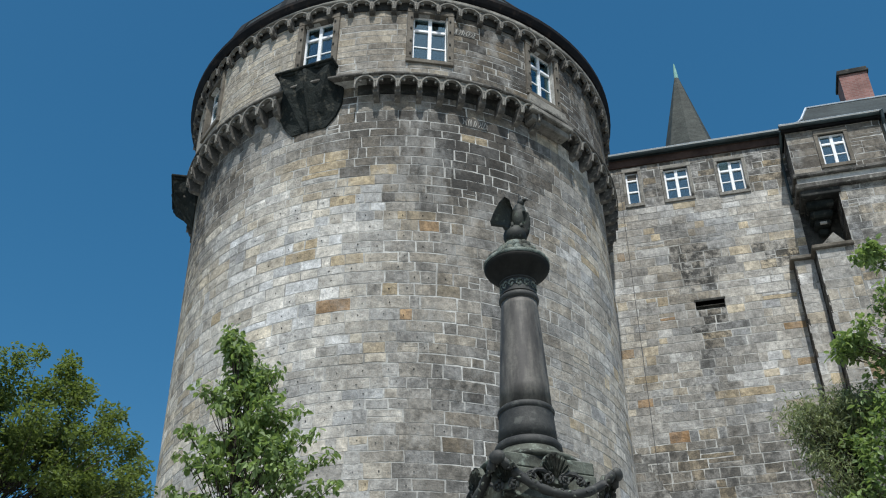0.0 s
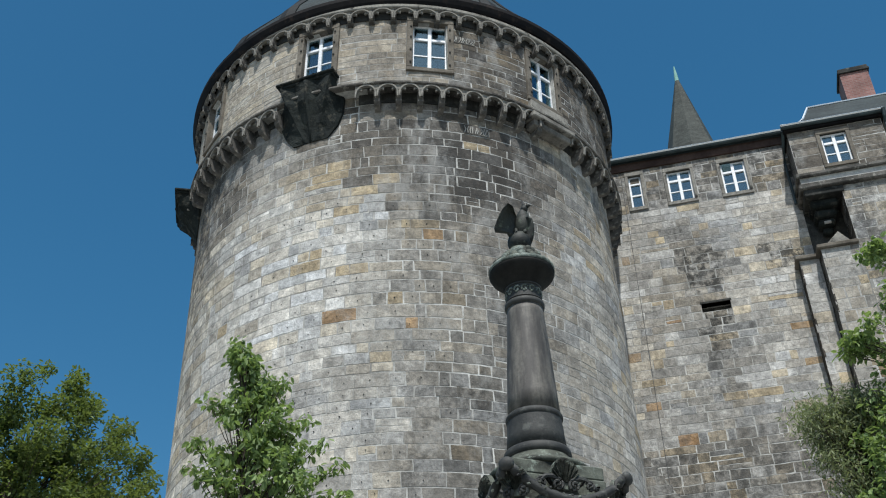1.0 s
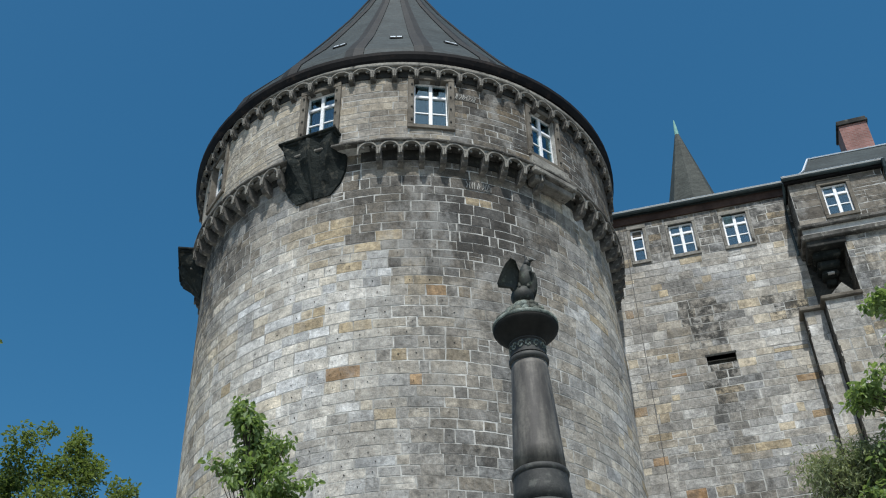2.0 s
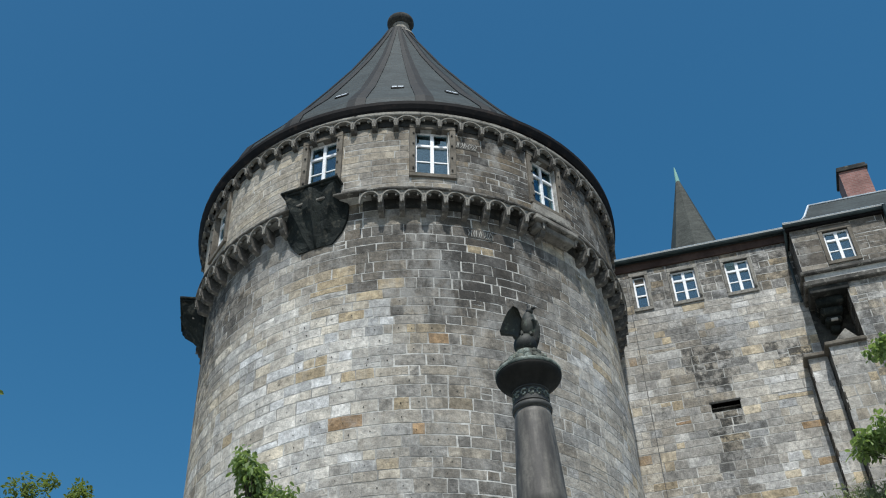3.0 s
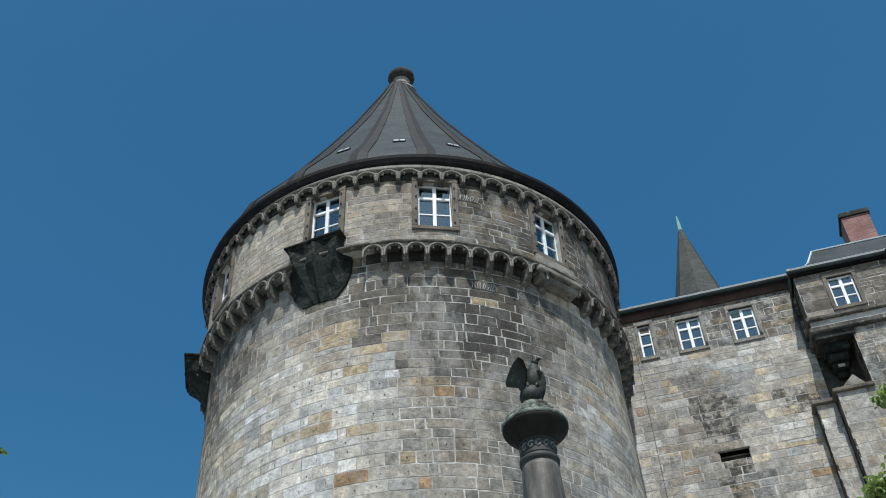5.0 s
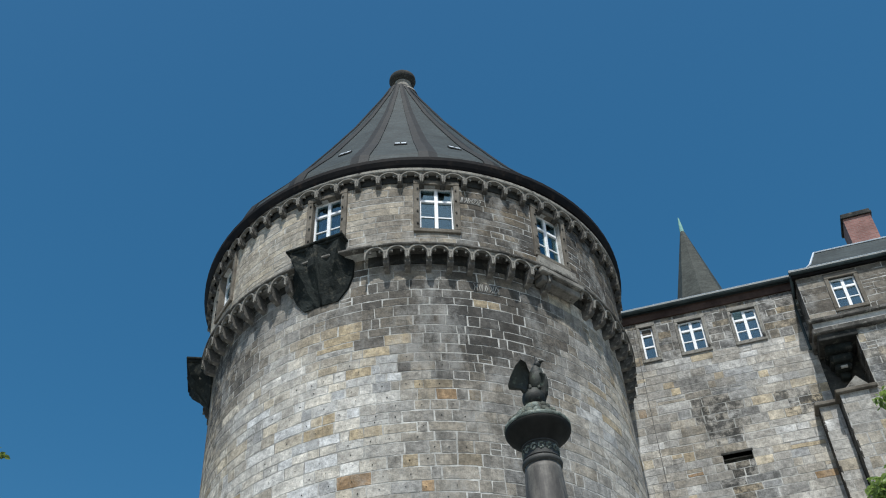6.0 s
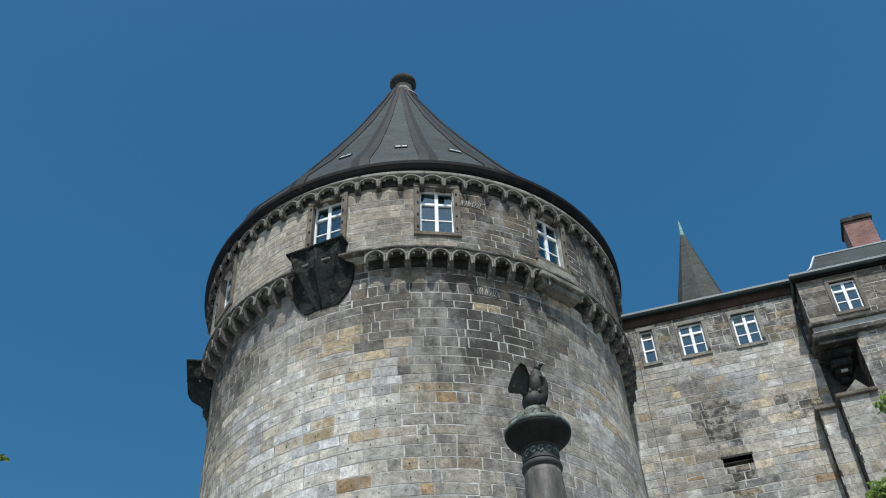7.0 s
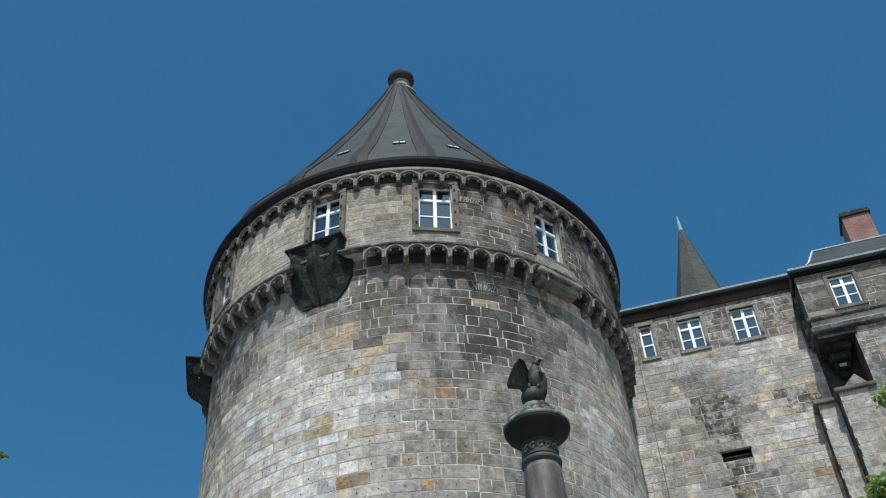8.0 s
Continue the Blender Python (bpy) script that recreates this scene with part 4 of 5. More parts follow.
part("capstone", boxes((-0.53, 0.53, -0.53, 0.53, 30.42, 30.56), bevel=0.02), SOOT_SHADE, chimney, "sooty capstone")
part("flashing", boxes((-0.52, 0.52, -0.52, 0.52, 27.9, 28.02)), ZINC, chimney)

# spire behind
spire = empty("church_spire", pose(12.98, 43.1, 0, 0, 0, 32), "slender grey slate spire with green copper tip", "spire")
part("tower_body", boxes((-1.9, 1.9, -1.9, 1.9, -0.5, 33.0), bevel=0.05), TRIM, spire)
part("spire_roof", lathe([(2.5, 33.0), (1.75, 36.0), (1.16, 38.5), (0.12, 43.0)], 8), SPIRE, spire)
part("copper_tip", lathe([(0.13, 42.85), (0.10, 43.4), (0.03, 44.1)], 8), VERDIGRIS, spire)

# cable down the wall
cable = tagged(part("lightning_cable", tube(bmesh.new(), [wall_place(-1.5, z, 0.02) for z in (10, 14, 18, 22, 25.7)], [0.009] * 5, 6), CABLE), "thin dark lightning cable fixed to the wall", "cable")

# sloping foot between tower and range
foot = empty("sloping_foot", pose(0, 0, 0), "sloping masonry foot between tower and range", "wall")
FOOT_OUT = 0.30


def foot_edge(z):
    return -2.16 + 0.56 * (15.2 - z)


part("core", prism([(-4.5, 15.2), (-2.18, 15.2), (foot_edge(9) - 0.02, 9.0), (foot_edge(9) - 0.02, -0.4), (-4.5, -0.4)], FOOT_OUT), MORTAR, foot).matrix_basis = on_wall(0, 0)

# ================================================================ monument
MX, MY = 0.863, 9.96
monument = empty("memorial_column", pose(MX, MY, 0, 0, 0, 0), "dark memorial column with bell capital and carved pedestal", "monument")
part("shaft", lathe([(0.267, 6.60), (0.256, 6.82), (0.236, 7.2), (0.214, 7.55), (0.198, 7.80), (0.193, 7.88)], 56), SHAFT, monument, "smooth dark polished shaft", smooth=True)
part("neck_ring", lathe([(0.190, 7.87), (0.212, 7.885), (0.216, 7.91), (0.212, 7.935), (0.190, 7.95)], 56), IRON, monument, smooth=True)
part("neck", lathe([(0.192, 7.94), (0.188, 8.16)], 56), IRON, monument, "ornamented neck band")
for i in range(14):      # running scrolls round the neck
    a = 2 * math.pi * i / 14
    pts = []
    for q in range(11):
        t = 0.4 + q * 0.62
        rr = 0.042 * (1 - q / 14)
        pts.append((a + rr * math.cos(t) / 0.19, 8.045 + 1.15 * rr * math.sin(t)))
    pts = [(math.sin(b) * 0.192, -math.cos(b) * 0.192, z) for b, z in pts]
    part("scroll", tube(bmesh.new(), pts, [0.012] * 11, 5), LICHEN, monument)
for z in (7.965, 8.125):
    part("bead_ring", lathe([(0.188, z - 0.012), (0.202, z - 0.006), (0.202, z + 0.006), (0.188, z + 0.012)], 48), IRON, monument)
part("capital", lathe([(0.185, 8.12), (0.20, 8.13), (0.218, 8.16), (0.25, 8.20), (0.298, 8.245), (0.338, 8.285), (0.356, 8.315), (0.358, 8.34), (0.34, 8.345)], 56), SOOT_IRON, monument, "flaring dark bell capital", smooth=True)
part("abacus", lathe([(0.33, 8.335), (0.362, 8.34), (0.362, 8.385), (0.33, 8.405), (0.20, 8.46)], 56), LICHEN, monument, "mossy green rim", smooth=True)
leafage = random.Random(71)
for ring, count, r, z, size in (("rim_leaf", 20, 0.305, 8.425, 1.15), ("wreath_leaf", 16, 0.235, 8.485, 1.25), ("wreath_leaf", 13, 0.165, 8.58, 1.15)):
    for i in range(count):
        a = 2 * math.pi * (i + leafage.uniform(-0.2, 0.2)) / count
        k = size * leafage.uniform(0.8, 1.2)
        bm = bmesh.new()
        bmesh.ops.create_icosphere(bm, subdivisions=2, radius=1.0, matrix=Matrix.LocRotScale((math.sin(a) * r, -math.cos(a) * r, z + leafage.uniform(-0.01, 0.015)), Euler((leafage.uniform(-0.5, 0.1), leafage.uniform(-0.5, 0.5), a)), (0.036 * k, 0.022 * k, 0.042 * k)))
        part(ring, bm, PATINA if i % 3 else LICHEN, monument)
part("cushion", lathe([(0.22, 8.42), (0.20, 8.54), (0.12, 8.66)], 40), PATINA, monument, smooth=True)
part("lower_ring", lathe([(0.262, 6.53), (0.283, 6.545), (0.290, 6.57), (0.283, 6.595), (0.262, 6.615)], 56), IRON, monument, smooth=True)
part("base_drum", lathe([(0.300, 6.21), (0.287, 6.36), (0.276, 6.52), (0.272, 6.58)], 56), IRON, monument, smooth=True)
part("torus", lathe([(0.30, 6.11), (0.326, 6.12), (0.338, 6.15), (0.334, 6.185), (0.318, 6.21), (0.29, 6.225)], 56), IRON, monument, smooth=True)
part("scotia", lathe([(0.40, 6.00), (0.345, 6.05), (0.318, 6.115)], 56), PATINA, monument, smooth=True)
part("lower_torus", lathe([(0.44, 5.91), (0.49, 5.92), (0.508, 5.945), (0.49, 5.975), (0.42, 6.00), (0.3, 6.01)], 56), PATINA, monument, smooth=True)
PT = 20.0
part("pedestal_top", boxes((-0.47, 0.47, -0.47, 0.47, 5.48, 5.78), (-0.46, 0.46, -0.46, 0.46, 5.78, 5.92), bevel=0.015), PATINA, monument, "mossy square plinth").matrix_basis = pose(0, 0, 0, 0, 0, PT)
part("pedestal", boxes((-0.40, 0.40, -0.40, 0.40, 0.6, 5.48), bevel=0.015), SHAFT, monument).matrix_basis = pose(0, 0, 0, 0, 0, PT)
part("steps", boxes((-0.9, 0.9, -0.9, 0.9, -0.3, 0.3), (-0.65, 0.65, -0.65, 0.65, 0.3, 0.6), bevel=0.02), TRIM, monument).matrix_basis = pose(0, 0, 0, 0, 0, PT)


def lobe(x0, z0, x1, z1, w, y=-0.05):
    """One rounded, hollow leaf from root to tip."""
    n = Vector((x1 - x0, 0, z1 - z0))
    side = Vector((n.z, 0, -n.x)).normalized() * w
    bm = bmesh.new()
    rows = []
    for t, k, out in ((0.0, 0.35, 0.0), (0.35, 0.75, 0.012), (0.68, 1.0, 0.020), (0.90, 0.75, 0.018), (1.0, 0.25, 0.006)):
        c = Vector((x0, y - out, z0)) + n * t
        rows.append([bm.verts.new(c + side * s * k + Vector((0, b, 0))) for s, b in ((-1, 0.02), (-0.75, -0.014), (0, 0.004), (0.75, -0.014), (1, 0.02))])
    for lo, hi in zip(rows, rows[1:]):
        for k in range(4):
            bm.faces.new((lo[k], lo[k + 1], hi[k + 1], hi[k]))
    bmesh.ops.solidify(bm, geom=bm.faces[:], thickness=0.012)
    return bm


def spiral(cx, cz, r, s, turns=1.6, y=-0.06):
    """A volute that winds inwards."""
    n = 18
    pts = [(cx + s * r * (1 - 0.82 * i / n) * math.cos(1.57 + turns * 6.28 * i / n), y - 0.02 * i / n, cz + r * (1 - 0.82 * i / n) * math.sin(1.57 + turns * 6.28 * i / n)) for i in range(n + 1)]
    return tube(bmesh.new(), pts, [0.016 - 0.004 * i / n for i in range(n + 1)], 6)


def palmette(m, size, arms):
    """A pointed fan of leaves rising from two volutes, with leafy arms where it stands on a face."""
    outline = [(size * 0.46 * math.sin(t) * (1.0 - 0.10 * math.cos(t)), size * (0.46 + 0.54 * math.cos(t))) for t in [-2.5 + 5.0 * i / 20 for i in range(21)]]
    ob = part("palmette", prism(outline, 0.05), PATINA, monument, "carved palmette")
    ob.matrix_basis = m
    for k in range(-3, 4):
        t = k * 0.40
        part("leaf", lobe(0.03 * size * k, size * 0.22, 0.44 * size * math.sin(t) * 1.02, size * (0.44 + 0.50 * math.cos(t)), 0.085 * size), PATINA, ob)
    for s in (-1, 1):
        part("volute", spiral(s * 0.27 * size, size * 0.14, 0.19 * size, s), IRON, ob)
        if arms:
            part("volute", spiral(s * 0.78 * size, size * 0.16, 0.15 * size, -s), IRON, ob)
            arc = [(s * size * (0.2 + 0.22 * q), -0.05, size * (0.30 + 0.16 * math.sin(q * 0.9) - 0.05 * q)) for q in range(6)]
            part("arm", tube(bmesh.new(), arc, [0.020, 0.026, 0.026, 0.024, 0.02, 0.010], 7), IRON, ob)
            for q in range(3):
                part("leaf", lobe(s * size * (0.45 + 0.24 * q), size * 0.12, s * size * (0.62 + 0.24 * q), size * (0.30 - 0.07 * q), 0.05 * size), IRON, ob)
    return ob


for k in range(4):
    a = PT + 90 * k
    palmette(pose(0, 0, 0, 0, 0, a) @ pose(0, -0.50, 5.61, 6), 0.31, True)
    palmette(pose(0, 0, 0, 0, 0, a - 42) @ pose(0, -0.68, 5.50, 8), 0.29, False)
    turn = Matrix.Rotation(radians(a), 3, "Z")
    pts = []
    for i in range(21):
        s = -0.56 + 1.12 * i / 20
        pts.append(turn @ Vector((s, -0.62 - 0.05 * math.cos(s * 3), 5.75 - 0.29 * max(0.0, math.cos(s * math.pi / 1.12)) ** 0.8)))
    knot = bmesh.new()
    bmesh.ops.create_icosphere(knot, subdivisions=3, radius=1.0, matrix=Matrix.LocRotScale(pts[0].lerp(turn @ Vector((-0.62, -0.62, 5.77)), 0.7), Euler((0, 0, radians(a - 45))), (0.075, 0.05, 0.065)))
    part("knot", knot, IRON, monument, "rounded knot between garlands", smooth=True)
    rope = part("garland", tube(bmesh.new(), pts, [0.040 + 0.006 * (i % 2) for i in range(21)], 10), IRON, monument, "drooping carved garland", smooth=True)
    for i in range(1, 20):
        for q in range(3):
            c = pts[i] + Vector((leafage.uniform(-0.03, 0.03), leafage.uniform(-0.04, -0.01), leafage.uniform(-0.03, 0.04)))
            bm = bmesh.new()
            bmesh.ops.create_icosphere(bm, subdivisions=1, radius=1.0, matrix=Matrix.LocRotScale(c, Euler((leafage.uniform(-1, 1), leafage.uniform(-1, 1), leafage.uniform(-1, 1))), (0.024, 0.012, 0.015)))
            part("garland_leaf", bm, PATINA if (i + q) % 2 else IRON, rope)
    part("cornice", boxes((-0.60, 0.60, -0.62, -0.36, 5.08, 5.24), bevel=0.02), IRON, monument).matrix_basis = pose(0, 0, 0, 0, 0, a)


def bird_statue():
    """The statue: a bird with raised wings on a globe, one plain mesh."""
    bm = bmesh.new()
    bmesh.ops.create_uvsphere(bm, u_segments=28, v_segments=18, radius=0.134, matrix=pose(0.005, 0, 8.775))

    def blob(x, y, z, sx, sy, sz, rx=0, ry=0, rz=0):
        bmesh.ops.create_icosphere(bm, subdivisions=3, radius=1.0, matrix=pose(x, y, z, rx, ry, rz) @ Matrix.Diagonal((sx, sy, sz, 1)))

    blob(0.06, -0.02, 8.99, 0.10, 0.095, 0.17, 12, 6)
    blob(0.058, -0.035, 9.07, 0.078, 0.08, 0.12, 5, 8)
    blob(0.055, -0.05, 9.11, 0.055, 0.06, 0.09, 0, 10)
    blob(0.085, -0.06, 9.20, 0.042, 0.046, 0.05, 0, 20)
    tube(bm, [(0.11, -0.08, 9.215), (0.145, -0.10, 9.225), (0.162, -0.11, 9.20)], [0.024, 0.016, 0.004], 7)
    tube(bm, [(0.085, -0.05, 9.23), (0.08, -0.04, 9.29), (0.072, -0.04, 9.335)], [0.024, 0.014, 0.007], 6)
    blob(0.0, 0.10, 8.84, 0.05, 0.03, 0.11, -20)
    for s in (-0.03, 0.07):
        tube(bm, [(s, -0.05, 8.92), (s, -0.09, 8.86), (s, -0.12, 8.84)], [0.026, 0.020, 0.012], 7)

    def wing(root, edge, thick, lean):
        """Feathers fanned from the root line to the outer edge, the wing hollow and thicker at its leading rim."""
        rows = []
        for (rx, rz), (ex, ez) in zip(root, edge):
            row = []
            for k in range(6):
                t = k / 5
                x, z = rx + (ex - rx) * t, rz + (ez - rz) * t
                y = -0.02 - 0.05 * math.sin(t * math.pi * 0.7) - lean * (z - 8.85) * t
                row.append((x + (MX + x) * y / MY, y, z + (z - EYE) * y / MY))
            rows.append(row)
        fr = [[bm.verts.new((x, y, z)) for x, y, z in row] for i, row in enumerate(rows)]
        bk = [[bm.verts.new((x * 0.98, y + thick, z)) for x, y, z in row] for row in rows]
        n = len(rows)
        for i in range(n - 1):
            for k in range(5):
                bm.faces.new((fr[i][k], fr[i][k + 1], fr[i + 1][k + 1], fr[i + 1][k]))
                bm.faces.new((bk[i][k + 1], bk[i][k], bk[i + 1][k], bk[i + 1][k + 1]))
            for k in (0, 5):
                bm.faces.new((fr[i][k], fr[i + 1][k], bk[i + 1][k], bk[i][k]))
        for i in (0, n - 1):
            for k in range(5):
                bm.faces.new((fr[i][k], bk[i][k], bk[i][k + 1], fr[i][k + 1]))

    wing([(0.02, 8.84), (0.02, 8.90), (0.02, 8.96), (0.02, 9.02), (0.02, 9.06), (0.02, 9.10), (0.01, 9.12), (0.0, 9.12), (0.0, 9.13)],
         [(-0.09, 8.84), (-0.13, 8.93), (-0.262, 8.955), (-0.268, 8.99), (-0.232, 9.10), (-0.195, 9.19), (-0.15, 9.275), (-0.09, 9.345), (-0.035, 9.30)], 0.035, 0.45)
    wing([(0.05, 8.84), (0.05, 8.90), (0.05, 8.96), (0.05, 9.02), (0.05, 9.08), (0.06, 9.12)],
         [(0.135, 8.76), (0.168, 8.84), (0.184, 8.93), (0.186, 9.03), (0.172, 9.11), (0.125, 9.145)], 0.04, 0.3)
    return bm


statue = part("bird_statue", bird_statue(), BRONZE, smooth=True, label="weathered green-black metal bird statue on a globe")
statue.matrix_basis = pose(MX, MY, 0)
tagged(statue, category="statue")


# ================================================================ trees
def leaf_cloud(rng, clumps, per, size, spread, aspect=0.5, fold=0.25, droop=0.0, flat=0.8):
    """Many single leaves, each folded along its middle, gathered round the clumps."""
    verts, faces = [], []
    for c, r in clumps:
        for _ in range(int(per * r * r)):
            v = Vector((rng.gauss(0, 1), rng.gauss(0, 1), rng.gauss(0, 1)))
            v = v.normalized() * r * (rng.random() ** 0.45) * spread
            p = Vector(c) + Vector((v.x, v.y, v.z * flat))
            s = size * rng.uniform(0.6, 1.25)
            way = Vector((rng.gauss(0, 1), rng.gauss(0, 1), rng.gauss(-droop, 0.6))).normalized()
            side = way.cross(Vector((rng.gauss(0, 0.5), rng.gauss(0, 0.5), 1))).normalized()
            up = side.cross(way)
            k = len(verts)
            w = s * aspect * 0.5
            lift = up * w * fold
            verts += [p, p + way * s * 0.28 + side * w + lift, p + way * s * 0.68 + side * w * 0.85 + lift, p + way * s - up * s * 0.08, p + way * s * 0.68 - side * w * 0.85 + lift, p + way * s * 0.28 - side * w + lift]
            faces += [(k, k + 1, k + 2, k + 3), (k, k + 3, k + 4, k + 5)]
    me = bpy.data.meshes.new("leaves")
    me.from_pydata([tuple(v) for v in verts], [], faces)
    return me


def tree(name, base, top, trunk_r, clumps, per, leaf, leaf_mat, label, aspect=0.5, droop=0.0, seed=1, spread=1.0, limb=0.35, twigs=2, flat=0.8):
    """A tapered trunk with limbs to every clump, and a crown of single leaves."""
    rng = random.Random(seed)
    ob = empty(name, pose(*base), label, "tree")
    b, t = Vector(base), Vector(top)
    bm = bmesh.new()
    n = 8
    line = [b.lerp(t, i / n) + Vector((rng.uniform(-1, 1), rng.uniform(-1, 1), 0)) * trunk_r * 0.7 * (i > 0) for i in range(n + 1)]
    tube(bm, [p - b for p in line], [trunk_r * (1 - 0.9 * i / n) for i in range(n + 1)], 9)
    part("trunk", bm, BARK, ob, smooth=True)
    bm = bmesh.new()
    small = []
    for c, r in clumps:
        c = Vector(c)
        k = clamp((c.z - r * 0.6 - b.z) / max(t.z - b.z, 0.1) * 0.9, 0.25, 0.95)
        s = b.lerp(t, k)
        mid = s.lerp(c, 0.55) + Vector((0, 0, -0.08 * (c - s).length))
        q = trunk_r * (1 - 0.85 * k) * limb * 1.6 + 0.006
        tube(bm, [s - b, mid - b, c - b], [q, q * 0.65, q * 0.3], 6)
        for _ in range(twigs):
            d = Vector((rng.gauss(0, 1), rng.gauss(0, 1), rng.gauss(0.3, 0.8))).normalized() * r
            tube(bm, [mid.lerp(c, 0.5) - b, c + d * 0.5 - b, c + d * 0.95 - b], [q * 0.4, q * 0.28, q * 0.1], 5)
    part("branchwork", bm, BARK, ob)
    me = leaf_cloud(rng, [(Vector(c) - b, r) for c, r in clumps], per, leaf, spread, aspect, droop=droop, flat=flat)
    me.materials.append(leaf_mat)
    cr = new("crown", me)
    cr.parent = ob
    return ob


def ball_clumps(rng, centre, radii, count, size):
    """Clumps strewn over an egg-shaped crown, most near its skin."""
    out = []
    while len(out) < count:
        v = Vector((rng.gauss(0, 1), rng.gauss(0, 1), rng.gauss(0, 1))).normalized() * rng.uniform(0.45, 1.0)
        out.append(((centre[0] + v.x * radii[0], centre[1] + v.y * radii[1], centre[2] + v.z * radii[2]), size * rng.uniform(0.6, 1.2)))
    return out


rng = random.Random(5)
big = ball_clumps(rng, (-8.70, 20.3, 9.9), (2.85, 2.6, 3.15), 330, 0.36)
big += [((-8.45, 20.2, 13.3), 0.22), ((-7.75, 20.2, 13.05), 0.26), ((-6.55, 20.2, 11.75), 0.24), ((-6.20, 20.2, 11.2), 0.28), ((-5.95, 20.2, 10.6), 0.3), ((-5.85, 20.2, 10.1), 0.3)]
tree("broad_oak", (-9.0, 20.4, 0), (-8.7, 20.3, 12.2), 0.34, big, 2100, 0.10, LEAF_OAK, "large dark green oak beside the tower", 0.5, seed=11, limb=0.07, twigs=0, flat=0.8)
rng = random.Random(8)
young = []
for z, r, cx in ((8.58, 0.04, -2.57), (8.44, 0.08, -2.49), (8.27, 0.15, -2.40), (8.06, 0.22, -2.31), (7.88, 0.38, -2.38), (7.65, 0.50, -2.30), (7.40, 0.60, -2.25), (7.12, 0.62, -2.22), (6.85, 0.74, -2.16), (6.58, 0.88, -2.16), (6.2, 0.95, -2.16), (5.8, 1.0, -2.16), (5.3, 0.9, -2.16)):
    for k in range(3 + int(r * 14)):
        t = rng.uniform(0, 6.28)
        q = r * rng.uniform(0.2, 0.85)
        young.append(((cx + q * math.cos(t) * 0.86, 11.78 + q * math.sin(t), z + rng.uniform(-0.13, 0.13)), rng.uniform(0.10, 0.19)))
for tx, tz in ((-2.83, 7.86), (-2.98, 7.30), (-2.95, 6.98), (-1.96, 8.12), (-1.68, 7.52), (-1.50, 7.22), (-1.30, 6.95), (-1.18, 6.60), (-3.10, 6.62), (-2.56, 8.56)):
    for k in range(5):
        f = 0.35 + 0.65 * k / 4
        young.append(((-2.35 + (tx + 2.35) * f, 11.7 + rng.uniform(-0.12, 0.12), tz - 0.35 * (1 - f) + rng.uniform(-0.05, 0.05)), 0.17 - 0.06 * f))
tree("young_pear_tree", (-2.2, 11.8, 0), (-2.45, 11.75, 8.45), 0.075, young, 1750, 0.095, LEAF_YOUNG, "young pear tree with fresh green leaves", 0.52, droop=1.0, seed=21, spread=1.15, limb=0.08, twigs=1)


rng = random.Random(14)
maple = [((5.6, 10.4, 6.5), 0.5), ((5.0, 10.9, 6.2), 0.34), ((4.75, 11.05, 6.5), 0.30), ((4.95, 10.9, 6.9), 0.30), ((4.6, 11.1, 6.15), 0.22), ((5.2, 10.8, 7.3), 0.26), ((5.3, 10.7, 5.6), 0.5), ((4.8, 11.0, 5.6), 0.4), ((4.85, 11.0, 7.15), 0.24), ((5.05, 10.9, 7.05), 0.30), ((4.62, 11.08, 6.75), 0.24), ((4.9, 10.95, 6.55), 0.32), ((4.45, 11.15, 6.0), 0.22)]
for c, reach in (((4.98, 10.93, 7.95), 0.45), ((5.25, 10.8, 8.38), 0.30), ((5.2, 10.8, 9.02), 0.26), ((4.7, 11.0, 7.92), 0.20), ((5.15, 10.85, 7.6), 0.3)):
    for _ in range(9):
        maple.append(((c[0] + rng.uniform(-0.5, 0.6) * reach, c[1] + rng.uniform(-1, 1) * reach, c[2] + rng.uniform(-0.3, 0.3) * reach), rng.uniform(0.10, 0.17)))
tree("maple_tree", (6.4, 10.6, 0), (6.3, 10.5, 10.2), 0.12, maple, 2000, 0.085, LEAF_YOUNG, "bright green maple reaching over from the side", 0.55, droop=0.7, seed=31, spread=1.1, limb=0.05, twigs=1)
willow = []
for _ in range(150):
    t = rng.random()
    willow.append(((4.82 - 0.74 * t + rng.uniform(-0.1, 0.5) * 0.5, 11.5 + rng.uniform(-0.3, 0.3), 7.55 - 0.95 * t * rng.random() - rng.random() * 0.45 * (1 - 0.4 * t)), rng.uniform(0.10, 0.20)))
for _ in range(60):
    willow.append(((rng.uniform(4.3, 5.0), 11.5 + rng.uniform(-0.3, 0.3), rng.uniform(5.7, 6.6)), rng.uniform(0.12, 0.2)))
tree("willow_bush", (5.0, 11.6, 0), (4.75, 11.5, 7.2), 0.06, willow, 2600, 0.075, LEAF_GREY, "grey-green willow bush below the wall", 0.2, droop=0.8, seed=41, spread=1.2, limb=0.12, twigs=1)
side = ball_clumps(random.Random(51), (-6.34, 10.45, 9.25), (0.92, 0.8, 0.34), 34, 0.18)
tree("lime_tree", (-6.9, 10.3, 0), (-6.6, 10.4, 9.2), 0.12, side, 900, 0.10, LEAF_OAK, "leafy lime tree at the edge of the square", 0.7, seed=52)

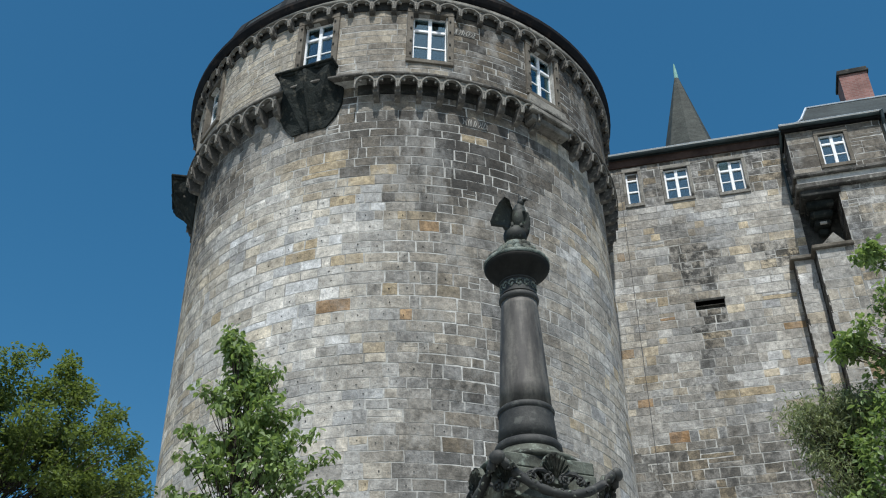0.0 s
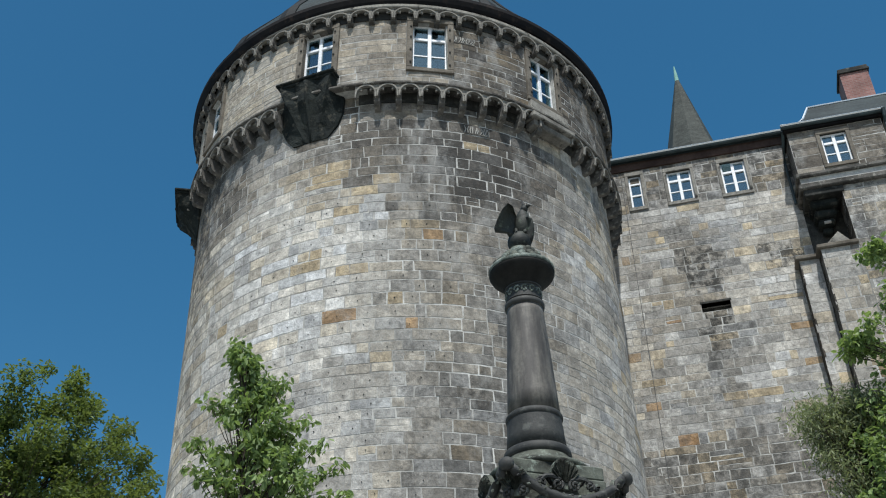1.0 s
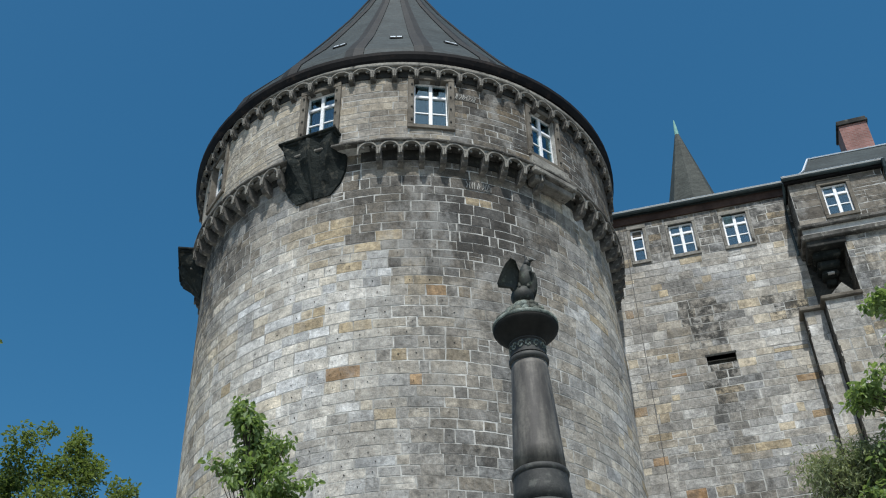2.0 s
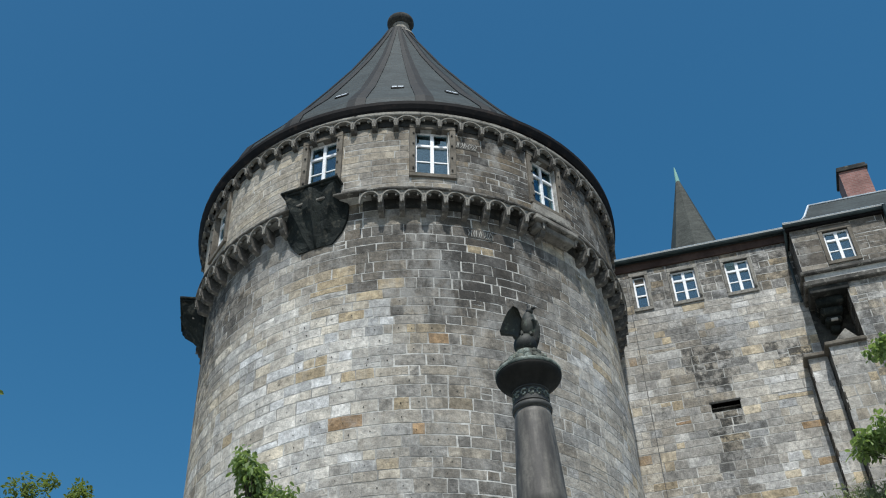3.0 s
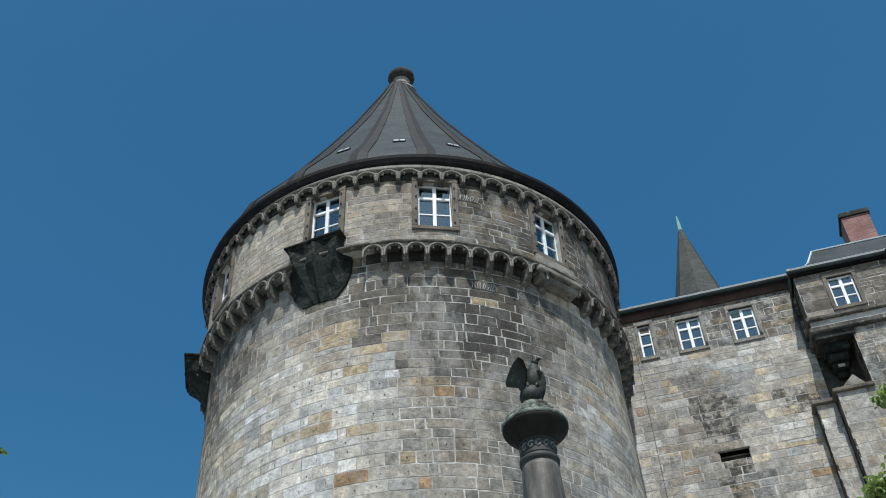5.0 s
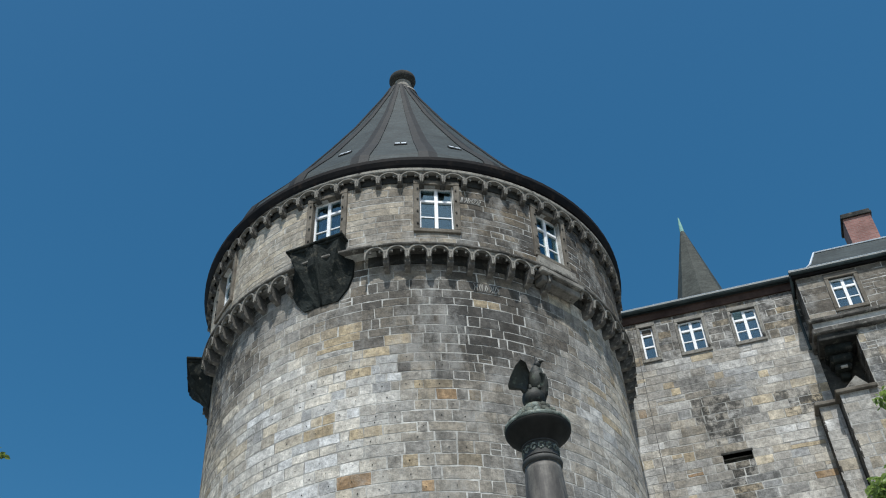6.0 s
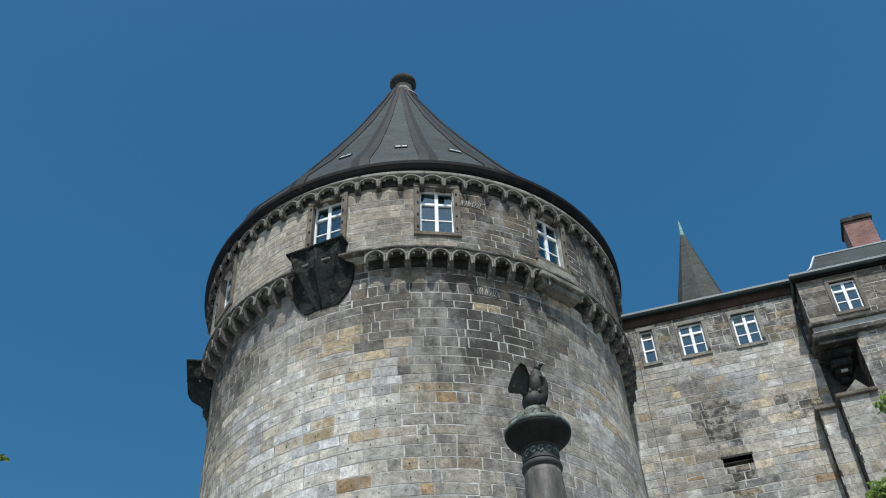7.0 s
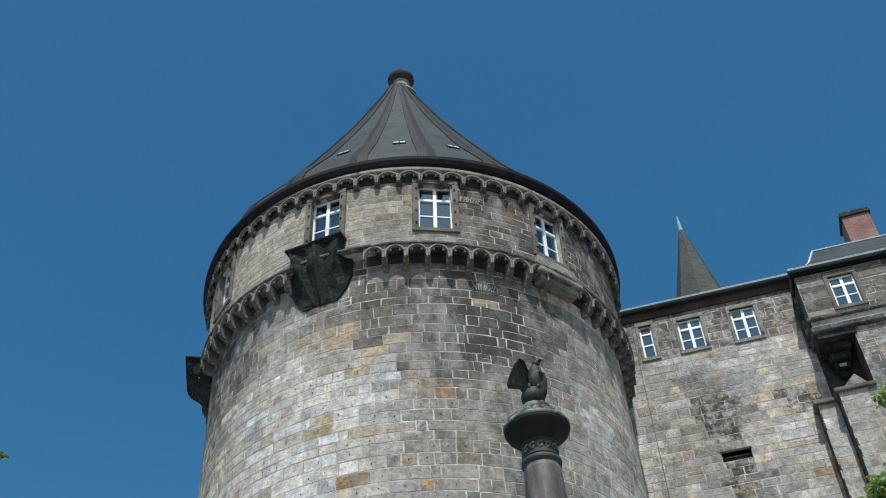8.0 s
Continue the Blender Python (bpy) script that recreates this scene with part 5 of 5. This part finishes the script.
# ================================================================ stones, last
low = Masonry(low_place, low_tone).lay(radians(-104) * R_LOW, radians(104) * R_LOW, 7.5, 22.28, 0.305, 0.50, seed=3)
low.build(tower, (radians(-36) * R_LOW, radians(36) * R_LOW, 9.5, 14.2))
# black discs stand in for open tong holes, their shade as colour
holes_v, holes_f = [], []
pick = random.Random(77)
for u, z, *_ in low.blocks:
    if -36 < math.degrees(u / R_LOW) < 12 and z < 19.0 and pick.random() < 0.5:
        cu, cz, k, r = u + pick.uniform(-0.05, 0.05), z + pick.uniform(-0.03, 0.03), len(holes_v), pick.uniform(0.008, 0.017)
        holes_v += [tuple(low_place(cu + r * math.cos(t * 1.0472), cz + r * math.sin(t * 1.0472), 0.022)) for t in range(6)]
        holes_v += [tuple(low_place(cu + r * math.cos(t * 1.0472), cz + r * math.sin(t * 1.0472), -0.02)) for t in range(6)]
        holes_f += [tuple(k + t for t in range(6))] + [(k + t, k + 6 + t, k + 6 + (t + 1) % 6, k + (t + 1) % 6) for t in range(6)]
me = bpy.data.meshes.new("tong_hole_shade")
me.from_pydata(holes_v, [], holes_f)
me.materials.append(SOOT_SHADE)
hole_discs = tagged(new("tong_hole_shade", me), "dark discs painting the shade of lifting-tong holes", kind="stuff")
hole_discs.parent = tower
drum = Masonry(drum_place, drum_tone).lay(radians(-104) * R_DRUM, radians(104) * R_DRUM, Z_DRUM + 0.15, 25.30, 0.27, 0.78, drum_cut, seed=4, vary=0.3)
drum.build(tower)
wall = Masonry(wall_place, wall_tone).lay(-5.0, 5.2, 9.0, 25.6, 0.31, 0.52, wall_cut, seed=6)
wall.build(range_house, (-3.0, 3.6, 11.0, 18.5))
front = Masonry(block_front, wall_tone).lay(5.16, 9.6, 10.0, 22.8, 0.31, 0.62, seed=7)
front.build(block, (5.1, 9, 12.0, 22.8))
bay = Masonry(block_front, lambda u, z, r: (0.40 + r.gauss(0, 0.07), 0.35)).lay(4.02, 6.95, 23.44, 25.20, 0.27, 1.7, [(4.85, 5.92, 23.56, 25.08)], joint=0.016, seed=8)
bay.build(block, (4, 7, 23, 26))
# left faces of oriel and block: darker stones, shade put into their tone
bay_side = Masonry(lambda u, z, k: wall_place(4.02 - k, z, u), lambda u, z, r: (0.22 + r.gauss(0, 0.04), 0.3)).lay(0.0, OB, 22.98, 25.14, 0.26, 0.6, seed=9)
bay_side.build(block, (0, 2, 22, 26))
sideb = Masonry(lambda u, z, k: wall_place(5.16 - k, z, u), lambda u, z, r: (0.26 + r.gauss(0, 0.05), 0.4)).lay(0.0, OB, 20.6, 22.8, 0.36, 0.6, seed=10)
sideb.build(block, (0, 2, 20, 26))
wedge = Masonry(lambda u, z, k: wall_place(u, z, FOOT_OUT + k), wall_tone)
for i in range(21):
    z = 9.0 + 0.295 * i
    wedge.lay(-4.4, foot_edge(z + 0.15), z, z + 0.295, 0.295, 0.6, seed=60 + i)
wedge.build(foot, (-5, 3, 9, 16))
